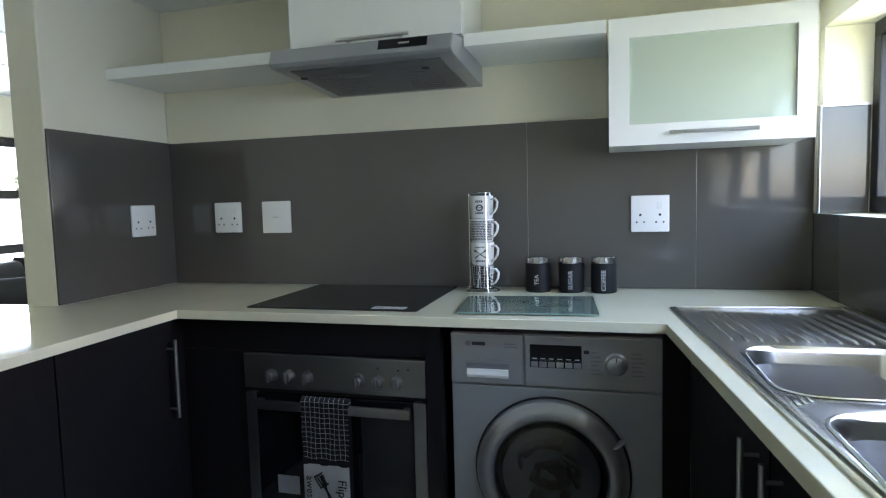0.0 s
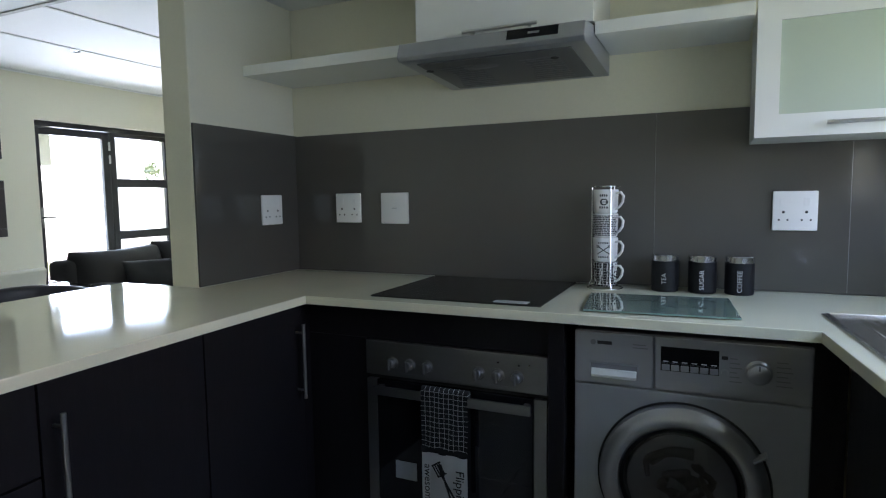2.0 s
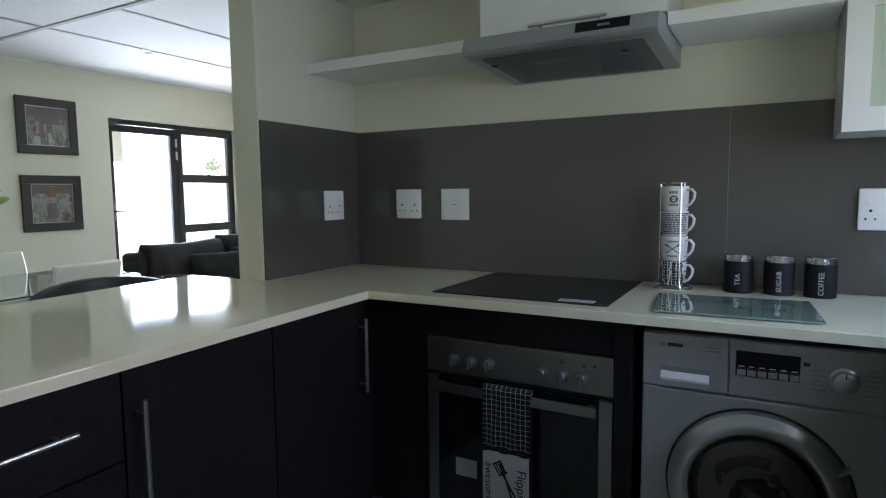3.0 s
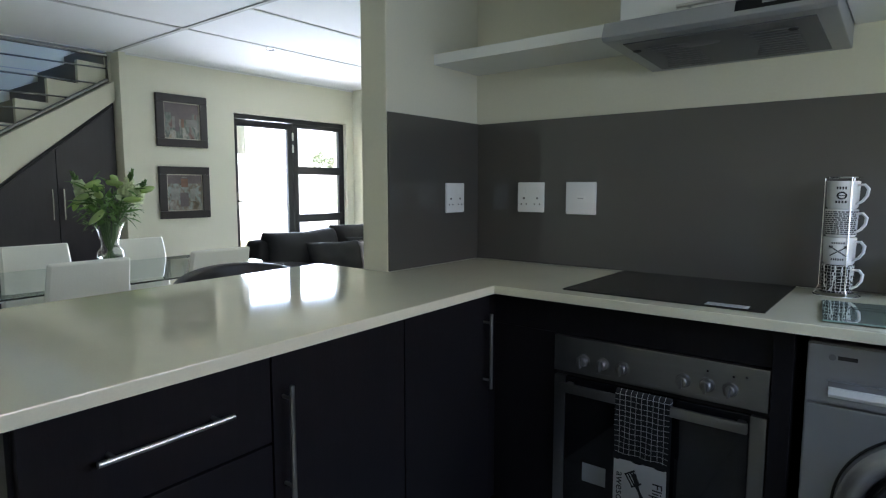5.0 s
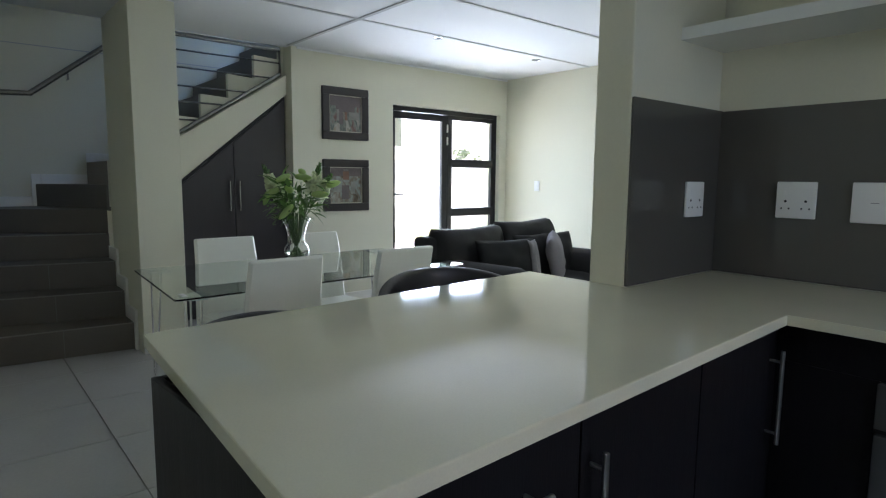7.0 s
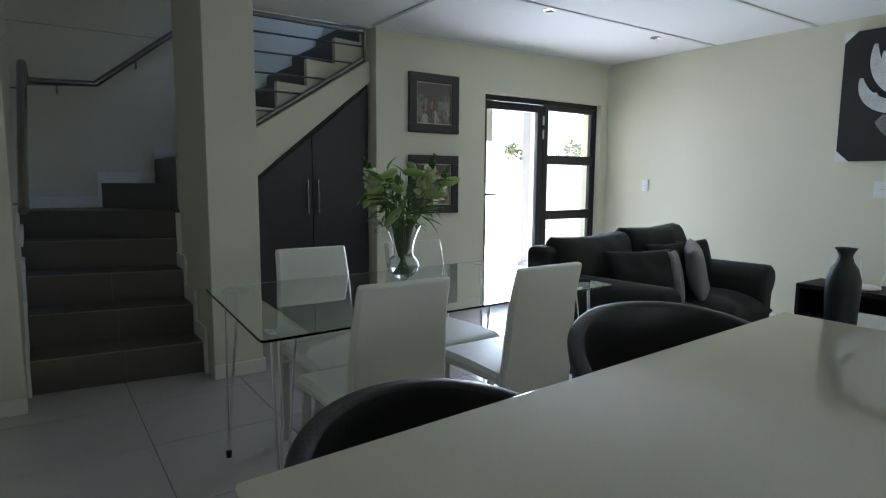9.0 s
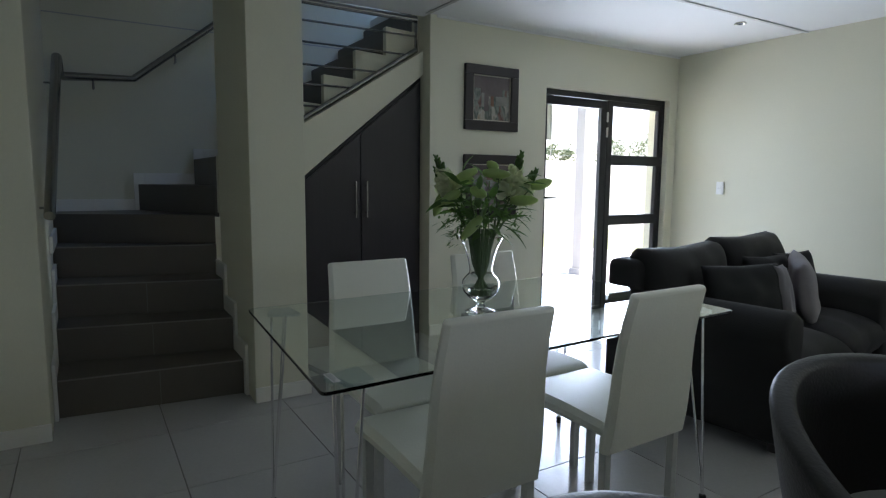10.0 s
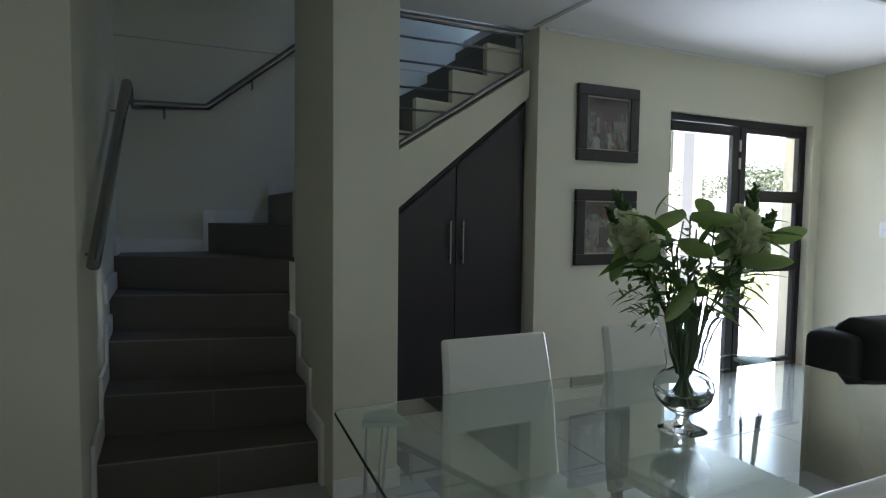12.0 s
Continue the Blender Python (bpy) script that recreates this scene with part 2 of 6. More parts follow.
def grid_cloth(name, pitch):
    """Black cotton with thin woven white lines."""
    m = bpy.data.materials.new(name)
    m.use_nodes = True
    nt = m.node_tree
    p = nt.nodes["Principled BSDF"]
    p.inputs["Roughness"].default_value = 0.9
    co, sep = nt.nodes.new("ShaderNodeTexCoord"), nt.nodes.new("ShaderNodeSeparateXYZ")
    nt.links.new(co.outputs["Object"], sep.inputs[0])
    outs = []
    for axis in ("X", "Z"):
        a = nt.nodes.new("ShaderNodeMath")
        a.operation = "PINGPONG"
        a.inputs[1].default_value = pitch / 2
        nt.links.new(sep.outputs[axis], a.inputs[0])
        c = nt.nodes.new("ShaderNodeMath")
        c.operation = "LESS_THAN"
        c.inputs[1].default_value = pitch * 0.04
        nt.links.new(a.outputs[0], c.inputs[0])
        outs.append(c)
    mx = nt.nodes.new("ShaderNodeMath")
    mx.operation = "MAXIMUM"
    nt.links.new(outs[0].outputs[0], mx.inputs[0])
    nt.links.new(outs[1].outputs[0], mx.inputs[1])
    mix = nt.nodes.new("ShaderNodeMix")
    mix.data_type = "RGBA"
    mix.inputs[6].default_value, mix.inputs[7].default_value = (0.014, 0.014, 0.015, 1), (0.55, 0.55, 0.53, 1)
    nt.links.new(mx.outputs[0], mix.inputs[0])
    nt.links.new(mix.outputs[2], p.inputs["Base Color"])
    return m


def ramp_art(name, stops, scale, stretch):
    """Abstract painted picture: blocks of muted colour."""
    m = bpy.data.materials.new(name)
    m.use_nodes = True
    nt = m.node_tree
    p = nt.nodes["Principled BSDF"]
    p.inputs["Roughness"].default_value = 0.25
    co, mp = nt.nodes.new("ShaderNodeTexCoord"), nt.nodes.new("ShaderNodeMapping")
    mp.inputs["Scale"].default_value = stretch
    v = nt.nodes.new("ShaderNodeTexVoronoi")
    v.distance = "CHEBYCHEV"
    v.inputs["Scale"].default_value = scale
    n = nt.nodes.new("ShaderNodeTexNoise")
    n.inputs["Scale"].default_value, n.inputs["Detail"].default_value = scale * 1.3, 6
    add, cr = nt.nodes.new("ShaderNodeMath"), nt.nodes.new("ShaderNodeValToRGB")
    add.operation = "MULTIPLY_ADD"
    add.inputs[1].default_value, add.inputs[2].default_value = 0.35, 0.0
    s2 = nt.nodes.new("ShaderNodeMath")
    s2.operation = "MULTIPLY_ADD"
    s2.inputs[1].default_value = 0.75
    nt.links.new(co.outputs["Object"], mp.inputs[0])
    nt.links.new(mp.outputs[0], v.inputs["Vector"])
    nt.links.new(mp.outputs[0], n.inputs["Vector"])
    sx = nt.nodes.new("ShaderNodeSeparateXYZ")
    nt.links.new(v.outputs["Color"], sx.inputs[0])
    nt.links.new(sx.outputs[0], add.inputs[0])
    nt.links.new(n.outputs["Fac"], s2.inputs[0])
    nt.links.new(add.outputs[0], s2.inputs[2])
    nt.links.new(s2.outputs[0], cr.inputs[0])
    el = cr.color_ramp.elements
    el[0].position, el[0].color = stops[0][0], (*stops[0][1], 1)
    el[1].position, el[1].color = stops[-1][0], (*stops[-1][1], 1)
    for pos, col in stops[1:-1]:
        el.new(pos).color = (*col, 1)
    nt.links.new(cr.outputs[0], p.inputs["Base Color"])
    return m


def hex_print(name):
    """Black glaze with a white honeycomb line."""
    m = bpy.data.materials.new(name)
    m.use_nodes = True
    nt = m.node_tree
    p = nt.nodes["Principled BSDF"]
    p.inputs["Roughness"].default_value = 0.15
    co, v = nt.nodes.new("ShaderNodeTexCoord"), nt.nodes.new("ShaderNodeTexVoronoi")
    v.feature = "DISTANCE_TO_EDGE"
    v.inputs["Scale"].default_value, v.inputs["Randomness"].default_value = 85, 0.2
    c = nt.nodes.new("ShaderNodeMath")
    c.operation = "LESS_THAN"
    c.inputs[1].default_value = 0.055
    mix = nt.nodes.new("ShaderNodeMix")
    mix.data_type = "RGBA"
    mix.inputs[6].default_value, mix.inputs[7].default_value = (0.015, 0.015, 0.016, 1), (0.7, 0.7, 0.68, 1)
    nt.links.new(co.outputs["Object"], v.inputs["Vector"])
    nt.links.new(v.outputs[0], c.inputs[0])
    nt.links.new(c.outputs[0], mix.inputs[0])
    nt.links.new(mix.outputs[2], p.inputs["Base Color"])
    return m


TOWELGRID = grid_cloth("black_checked_cotton", 0.0165)
HEXM = hex_print("honeycomb_glaze")
ART1 = ramp_art("abstract_painting_upper", [(0.25, (0.05, 0.06, 0.05)), (0.4, (0.22, 0.13, 0.11)), (0.5, (0.25, 0.27, 0.24)), (0.6, (0.12, 0.14, 0.12)), (0.72, (0.45, 0.42, 0.36)), (0.85, (0.3, 0.2, 0.12))], 7, (1, 1.6, 0.8))
ART2 = ramp_art("abstract_painting_lower", [(0.25, (0.06, 0.06, 0.055)), (0.42, (0.16, 0.12, 0.08)), (0.55, (0.3, 0.33, 0.3)), (0.68, (0.2, 0.16, 0.12)), (0.85, (0.42, 0.42, 0.38))], 8, (1, 1.2, 1.0))


# ---- mesh helpers ----
def thing(name, x, y, z, label, category, rz=0, group=""):
    ob = new(name)
    ob.matrix_basis = pose(x, y, z, 0, 0, rz)
    ob.empty_display_size = 0.1
    return tagged(ob, label, category, group)


def link(name, bm, material, smooth=False):
    me = bpy.data.meshes.new(name)
    bmesh.ops.recalc_face_normals(bm, faces=bm.faces)
    bm.to_mesh(me)
    bm.free()
    me.materials.append(material)
    if smooth:
        me.shade_smooth()
        if smooth != "all":
            me.set_sharp_from_angle(angle=radians(38))
    return new(name, me)


def part(name, bm, material, parent, label="", smooth=True):
    ob = link(name, bm, material, smooth)
    ob.parent = parent
    return tagged(ob, label)


def structure(name, bm, material, label="", smooth=False):
    ob = link(name, bm, material, smooth)
    return tagged(ob, label, kind="structure")


def box(x0, y0, z0, x1, y1, z1, bevel=0.0, seg=2, bm=None):
    """A box between two corners, with rounded edges; added to bm where that is given."""
    one = bmesh.new()
    bmesh.ops.create_cube(one, size=1.0)
    for v in one.verts:
        v.co = Vector(((x0 + x1) / 2 + v.co.x * (x1 - x0), (y0 + y1) / 2 + v.co.y * (y1 - y0), (z0 + z1) / 2 + v.co.z * (z1 - z0)))
    if bevel:
        bmesh.ops.bevel(one, geom=list(one.edges), offset=bevel, segments=seg, affect="EDGES", profile=0.6)
    return one if bm is None else merge(bm, one)


def merge(bm, other):
    me = bpy.data.meshes.new("tmp")
    other.to_mesh(me)
    other.free()
    bm.from_mesh(me)
    bpy.data.meshes.remove(me)
    return bm


def lathe(profile, seg=32, cx=0.0, cy=0.0, bm=None):
    """A turned body from (radius, height) pairs."""
    bm = bm or bmesh.new()
    rings = []
    for r, z in profile:
        if r < 1e-5:
            rings.append([bm.verts.new((cx, cy, z))])
        else:
            rings.append([bm.verts.new((cx + r * math.cos(2 * math.pi * i / seg), cy + r * math.sin(2 * math.pi * i / seg), z)) for i in range(seg)])
    for a, b in zip(rings, rings[1:]):
        for i in range(seg):
            j = (i + 1) % seg
            if len(a) == 1 and len(b) == 1:
                continue
            if len(a) == 1:
                bm.faces.new((a[0], b[i], b[j]))
            elif len(b) == 1:
                bm.faces.new((a[i], a[j], b[0]))
            else:
                bm.faces.new((a[i], a[j], b[j], b[i]))
    return bm


def tube(points, r, seg=10, bm=None, r_end=None):
    """A round bar along a line of points."""
    bm = bm or bmesh.new()
    pts = [Vector(p) for p in points]
    rings = []
    side = None
    for i, p in enumerate(pts):
        d = (pts[min(i + 1, len(pts) - 1)] - pts[max(i - 1, 0)]).normalized()
        if side is None:
            side = d.orthogonal().normalized()
        side = (side - d * side.dot(d)).normalized()
        up = d.cross(side)
        k = 1.0
        if 0 < i < len(pts) - 1:
            c = (pts[i + 1] - p).normalized().dot((p - pts[i - 1]).normalized())
            k = min(1.6, 1 / max(0.5, math.sqrt((1 + c) / 2)))
        rad = r if r_end is None else r + (r_end - r) * i / (len(pts) - 1)
        rings.append([bm.verts.new(p + (side * math.cos(2 * math.pi * q / seg) + up * math.sin(2 * math.pi * q / seg)) * rad * (k if i not in (0, len(pts) - 1) else 1)) for q in range(seg)])
    for a, b in zip(rings, rings[1:]):
        for q in range(seg):
            bm.faces.new((a[q], a[(q + 1) % seg], b[(q + 1) % seg], b[q]))
    bm.faces.new(rings[0])
    bm.faces.new(rings[-1][::-1])
    return bm


def prism(outline, axis, a, b, bevel=0.0):
    """A flat outline pushed along an axis from a to b. Outline pairs are the other two axes in order."""
    bm = bmesh.new()

    def at(u, v, w):
        return {"x": (w, u, v), "y": (u, w, v), "z": (u, v, w)}[axis]
    lo = [bm.verts.new(at(u, v, a)) for u, v in outline]
    hi = [bm.verts.new(at(u, v, b)) for u, v in outline]
    bm.faces.new(lo)
    bm.faces.new(hi[::-1])
    n = len(lo)
    for i in range(n):
        bm.faces.new((lo[i], hi[i], hi[(i + 1) % n], lo[(i + 1) % n]))
    bmesh.ops.recalc_face_normals(bm, faces=bm.faces)
    if bevel:
        bmesh.ops.bevel(bm, geom=list(bm.edges), offset=bevel, segments=2, affect="EDGES", profile=0.6)
    return bm


def cushion(w, h, d, corner=2.6, n=14, wave=0.0, seed=1):
    """A stuffed pad, w by h in x and z, d thick in y, with pinched edges."""
    bm = bmesh.new()
    grids = []
    for s in (-1, 1):
        rows = []
        for i in range(n + 1):
            row = []
            for j in range(n + 1):
                u, v = 2 * i / n - 1, 2 * j / n - 1
                fat = (max(0.0, 1 - abs(u) ** corner) * max(0.0, 1 - abs(v) ** corner)) ** 0.42
                pinch = 1 - 0.06 * (1 - abs(u)) * abs(v) ** 3
                x, z = u * w / 2 * (1 - 0.05 * (1 - v * v) * abs(u) ** 3), v * h / 2 * pinch
                k = noise.noise(Vector((u * 2.3 + seed, v * 2.3, s * 0.7 + seed))) * wave
                row.append(bm.verts.new((x, s * d / 2 * fat * (1 + k), z)))
            rows.append(row)
        for i in range(n):
            for j in range(n):
                bm.faces.new((rows[i][j], rows[i + 1][j], rows[i + 1][j + 1], rows[i][j + 1]))
        grids.append(rows)
    bmesh.ops.remove_doubles(bm, verts=list(bm.verts), dist=0.0005)
    return bm


def moved(bm, m):
    bmesh.ops.transform(bm, matrix=m, verts=list(bm.verts))
    return bm


def lettering(text, size, extrude=0.0006, align="CENTER"):
    """Built-in font letters as a bmesh in the x-y plane, facing +z."""
    cu = bpy.data.curves.new("letters", "FONT")
    cu.body, cu.size, cu.extrude, cu.align_x, cu.align_y = text, size, extrude, align, "CENTER"
    cu.resolution_u = 3
    ob = bpy.data.objects.new("letters", cu)
    me = bpy.data.meshes.new_from_object(ob)
    bm = bmesh.new()
    bm.from_mesh(me)
    bpy.data.objects.remove(ob)
    bpy.data.curves.remove(cu)
    bpy.data.meshes.remove(me)
    return bm


def bar_handle(parent, points, standoffs, r=0.006, m=None):
    """A straight bar pull with two short posts."""
    m = m or STEEL
    h = part("handle", tube(points, r), m, parent, "brushed steel bar handle")
    for a, b in standoffs:
        part("post", tube([a, b], r * 0.7, 8), m, h)
    return h


# ---- the large structure ----
CEIL_Z, XW, YR = 2.45, -4.9, 6.31
BACK = 3.28       # kitchen back wall
LEFT = -0.812       # kitchen side of the short wall
EAST = 1.75       # wall with the sink window
SOUTH = 0.35

structure("ground", box(-60, -60, -0.35, 60, 60, -0.2), GROUND, "dry lawn around the house")
structure("pavement", box(-9.5, 2.0, -0.199, -5.05, 9.5, -0.05), PAVE, "pale sunlit patio paving outside the glass door")
floor = structure("floor", box(-6.2, SOUTH - 0.15, -0.19, 1.95, YR + 0.2, -0.006), GROUT, "grey ceramic tiled floor with dark grout")

structure("wall_kitchen_back", box(LEFT - 0.15, BACK, -0.1, EAST + 0.25, BACK + 0.15, CEIL_Z), WALL, "cream plastered kitchen wall")
structure("wall_kitchen_end", box(-0.95, 2.67, -0.1, LEFT, BACK - 0.002, CEIL_Z, 0.006), WALL, "cream plastered short wall between kitchen and lounge")
structure("wall_lounge_east", box(-0.95, BACK + 0.152, -0.1, LEFT, YR, CEIL_Z), WALL, "cream plastered lounge wall")
structure("wall_north", box(XW - 0.25, YR, -0.1, LEFT, YR + 0.25, CEIL_Z), WALL, "cream plastered lounge wall")
# Unseen closing wall, pulled near so less light bounces onto the stair side.
structure("wall_south_unseen", box(-4.3, SOUTH - 0.2, -0.1, EAST + 0.25, SOUTH, CEIL_Z), WALL, "cream plastered wall")

# east wall with the window over the sink
WY0, WY1, WZ0, WZ1 = 1.2, 3.23, 1.163, 1.76
structure("wall_east", box(EAST, SOUTH, -0.1, EAST + 0.25, BACK, WZ0 - 0.002), WALL, "cream plastered kitchen wall below the window")
structure("wall_east_head", box(EAST, SOUTH, WZ1, EAST + 0.25, BACK, CEIL_Z), WALL, "cream plastered wall above the window")
structure("wall_east_pier", box(EAST, WY1, WZ0, EAST + 0.25, BACK, WZ1 - 0.002), WALL, "cream plastered window reveal")
structure("wall_east_side", box(EAST, SOUTH, WZ0, EAST + 0.25, WY0, WZ1 - 0.002), WALL, "cream plastered wall beside the window")

# west wall with the glass door
DY0, DY1, DZ1 = 4.605, 6.2, 2.022
structure("wall_west", box(XW - 0.25, 3.465, -0.1, XW, DY0, CEIL_Z), WALL, "cream plastered wall with two framed pictures")
structure("wall_west_head", box(XW - 0.25, DY0, DZ1, XW, YR, CEIL_Z), WALL, "cream plastered wall above the glass door")
structure("wall_west_side", box(XW - 0.25, DY1, -0.1, XW, YR, DZ1), WALL, "cream plastered wall beside the glass door")

# stair enclosure: the nib wall, the wall to the left, the outer walls up to the landing above
NIBX = -4.17
structure("wall_stair_nib", box(-5.0, 1.95, -0.1, NIBX, 2.25, CEIL_Z, 0.006), WALL, "cream plastered pier beside the stairs")
structure("wall_stair_left", box(-6.2, SOUTH, -0.1, NIBX, 1.01, CEIL_Z, 0.006), WALL, "cream plastered wall beside the stairs")
structure("wall_stair_back", box(-6.25, 0.8, -0.1, -6.05, 4.9, 5.0), WALL, "cream plastered stairwell wall")
structure("wall_stair_upper_left", box(-6.05, 0.8, CEIL_Z + 0.002, -4.9, 1.01, 5.0), WALL, "cream plastered stairwell wall")
structure("wall_stair_upper_front", box(-5.03, 1.012, CEIL_Z + 0.202, -4.9, 4.9, 5.0), WALL, "cream plastered stairwell wall")
# Unseen landing walls; the gap between them is narrowed to dim the stairs.
structure("wall_stair_end", box(-6.05, 4.7, 1.6, -5.15, 4.9, 4.35), WALL, "unseen cream plastered landing wall")
structure("wall_stair_end_head", box(-6.05, 4.7, 4.7, -5.15, 4.9, 5.0), WALL, "unseen cream plastered landing wall")
structure("ceiling_stairwell", box(-6.25, 0.8, 5.0, -4.7, 5.0, 5.15), CEIL, "white stairwell ceiling")

# one slab over the rooms, with shallow joint strips
bm = box(-5.0, SOUTH - 0.2, CEIL_Z, EAST + 0.25, YR + 0.25, CEIL_Z + 0.2)
box(-6.05, 3.5, CEIL_Z, -5.002, YR + 0.25, CEIL_Z + 0.2, bm=bm)
structure("ceiling", bm, CEIL, "white painted ceiling boards with joint strips")
for k, (x0, y0, x1, y1) in enumerate([(XW, 3.42, -0.95, 3.455), (-3.705, 3.456, -3.675, YR), (-2.855, 3.456, -2.825, YR), (-3.705, SOUTH, -3.675, 3.419)]):
    structure("trim", box(x0, y0, CEIL_Z - 0.008, x1, y1, CEIL_Z - 0.0005, 0.003), STRIPL if k in (1, 2) else STRIP, "grey ceiling joint strip")
# thin joint where the stairwell wall was raised
structure("trim", box(-6.0499, 1.012, 2.366, -6.0475, 4.69, 2.374), STRIP, "fine horizontal joint in the stairwell plaster")
# hollow cornice along the picture wall
structure("trim", box(XW + 0.0005, 3.52, CEIL_Z - 0.02, XW + 0.012, YR, CEIL_Z - 0.001, 0.003), CEIL, "narrow white cornice")


def skirt(x0, y0, x1, y1):
    structure("baseboard", box(x0, y0, 0.001, x1, y1, 0.085, 0.003), SKIRT, "cream painted skirting board")


skirt(NIBX + 0.0005, SOUTH, NIBX + 0.014, 1.012)
skirt(NIBX + 0.0005, 1.948, NIBX + 0.014, 2.262)
skirt(-5.0, 2.2505, NIBX + 0.0004, 2.264)
skirt(XW + 0.0005, 3.465, XW + 0.014, DY0)
skirt(XW, YR - 0.014, -0.95, YR - 0.0005)
skirt(-0.964, 2.68, -0.9505, YR - 0.015)

# ---- the stairs: three straight treads, winders round the nib, then a flight along the back wall ----
RISE, SX = 0.196, -5.05
stairs = thing("staircase", -5.1, 1.5, 0, "dim brown-tiled winding staircase behind a cream pier", "staircase")
stairs["kind"] = "structure"


def step(name, outline, top):
    pts = [(x + 5.1, y - 1.5) for x, y in outline]
    s = part(name, prism(pts, "z", top - RISE - 0.012, top, 0.004), STEP, stairs, smooth=False)
    return s


# the treads run slightly askew: each nosing from the left wall to the pier
NOSE = [(-4.46, -4.36), (-4.8, -4.61), (-5.1, -4.87), (-5.4, -5.15)]
PIV = (-5.2, 1.955)


def across(x_left, x_right, y0, y1, lap=0.0, deep=0.03):
    """A strip along a step's front edge, from y0 to y1."""
    def at(y):
        return x_left + (x_right - x_left) * (y - 1.012) / 0.936
    return [(at(y0) + lap, y0), (at(y1) + lap, y1), (at(y1) - deep, y1), (at(y0) - deep, y0)]


for i, (xl, xr) in enumerate(NOSE[:3]):
    nl, nr = NOSE[i + 1]
    step("step", [(xl, 1.012), (xr, 1.948), (nr - 0.03, 1.948), (nl - 0.03, 1.012)], RISE * (i + 1))
step("step", [(-5.4, 1.012), (-5.15, 1.948), PIV, (-5.77, 1.012)], RISE * 4)
step("step", [PIV, (-5.74, 1.012), (-6.048, 1.012), (-6.048, 1.58)], RISE * 5)
step("step", [PIV, (-6.048, 1.55), (-6.048, 2.02), (-5.13, 1.97)], RISE * 6)
for i, (xl, xr) in enumerate(NOSE):
    top = RISE * (i + 1)
    # Paler strip paints in the highlight that runs along each step edge.
    part("edge_glint", prism([(x + 5.1, y - 1.5) for x, y in across(xl, xr, 1.031, 1.929, 0.0025, 0.004)], "z", top - 0.006, top + 0.0015, 0.001), STEPGLINT, stairs, "pale strip painted as the step-edge highlight", False)
    if i < 3:
        part("tile_joint", prism([(x + 5.1, y - 1.5) for x, y in across(xl, xr, 1.498, 1.502, 0.0012, -0.0002)], "z", RISE * i, top - 0.007), GROUT, stairs, smooth=False)
flight = [1.96 + 0.245 * i for i in range(8)]
for i, y in enumerate(flight):
    top = RISE * (7 + i)
    step("step", [(SX - 0.08, y), (-6.048, y), (-6.048, y + 0.27), (SX - 0.08, y + 0.27)], top)
# plaster stringer that steps up beside the second flight
outline = [(1.96, 1.0)]
for i, y in enumerate(flight):
    outline += [(y, RISE * (6 + i) - 0.01), (y, RISE * (7 + i) + 0.004)]
outline += [(3.96, RISE * 14 + 0.004), (3.96, 2.0)]
part("stringer", prism([(u - 1.5, v) for u, v in outline], "x", SX - 0.078 + 5.1, SX - 0.022 + 5.1), STEPSIDE, stairs, "cream plastered stepped stringer", False)
# stepped skirtings
for i in range(3):
    for side, y0, y1 in ((0, 1.0125, 1.03), (1, 1.93, 1.9475)):
        x, back = NOSE[i][side], NOSE[i + 1][side]
        part("skirting", box(back + 0.051 + 5.1, y0 - 1.5, RISE * (i + 1), x - 0.0205 + 5.1, y1 - 1.5, RISE * (i + 1) + 0.1, 0.003), SKIRT, stairs, smooth=False)
        part("skirting", box(x - 0.02 + 5.1, y0 - 1.5, RISE * i, x + 0.05 + 5.1, y1 - 1.5, RISE * (i + 1) + 0.1, 0.003), SKIRT, stairs, smooth=False)
for x0, x1, z in ((-5.74, -5.05, 4), (-6.03, -5.741, 5)):
    part("skirting", box(x0 + 5.1, 1.0125 - 1.5, RISE * z, x1 + 5.1, 1.03 - 1.5, RISE * z + 0.1, 0.003), SKIRT, stairs, smooth=False)
for y0, y1, z in ((1.027, 1.6, 5), (1.601, 2.03, 6), (2.031, 2.25, 7), (2.251, 2.49, 8), (2.491, 2.74, 9)):
    part("skirting", box(-6.0475 + 5.1, y0 - 1.5, RISE * z, -6.028 + 5.1, y1 - 0.0705 - 1.5, RISE * z + 0.085, 0.003), SKIRT, stairs, smooth=False)
    part("skirting", box(-6.0475 + 5.1, y1 - 0.07 - 1.5, RISE * z, -6.028 + 5.1, y1 - 1.5, RISE * (z + 1) + 0.085, 0.003), SKIRT, stairs, smooth=False)

# sloped plaster wall between cupboard and balustrade
structure("wall_stair_front", prism([(2.25, 1.05), (3.45, 2.02), (3.45, 2.195), (2.25, 1.44)], "x", -5.05, -4.98), WALL, "cream plastered sloping stair wall")
structure("wall_stair_return", box(-5.05, 2.2505, -0.1, -5.002, 2.3, 1.05), WALL, "cream plastered stair wall")

# balustrade in the sloping opening
bal = thing("balustrade", -5.0, 2.9, 1.4, "brushed steel balustrade with horizontal bars above the stair cupboard", "balustrade")


def bl(y, z):
    return (-0.015, y - 2.9, z - 1.4)


part("frame", tube([bl(2.26, 1.475), bl(3.405, 2.2), bl(3.405, 2.425), bl(2.26, 2.425)], 0.018), RAIL, bal)
for z in (2.3, 2.158, 2.008, 1.878, 1.73):
    y1 = min(3.4, 2.26 + (z - 1.475) / (2.2 - 1.475) * 1.145)
    part("bar", tube([bl(2.26, z), bl(y1, z)], 0.0075, 8), RAIL, bal)

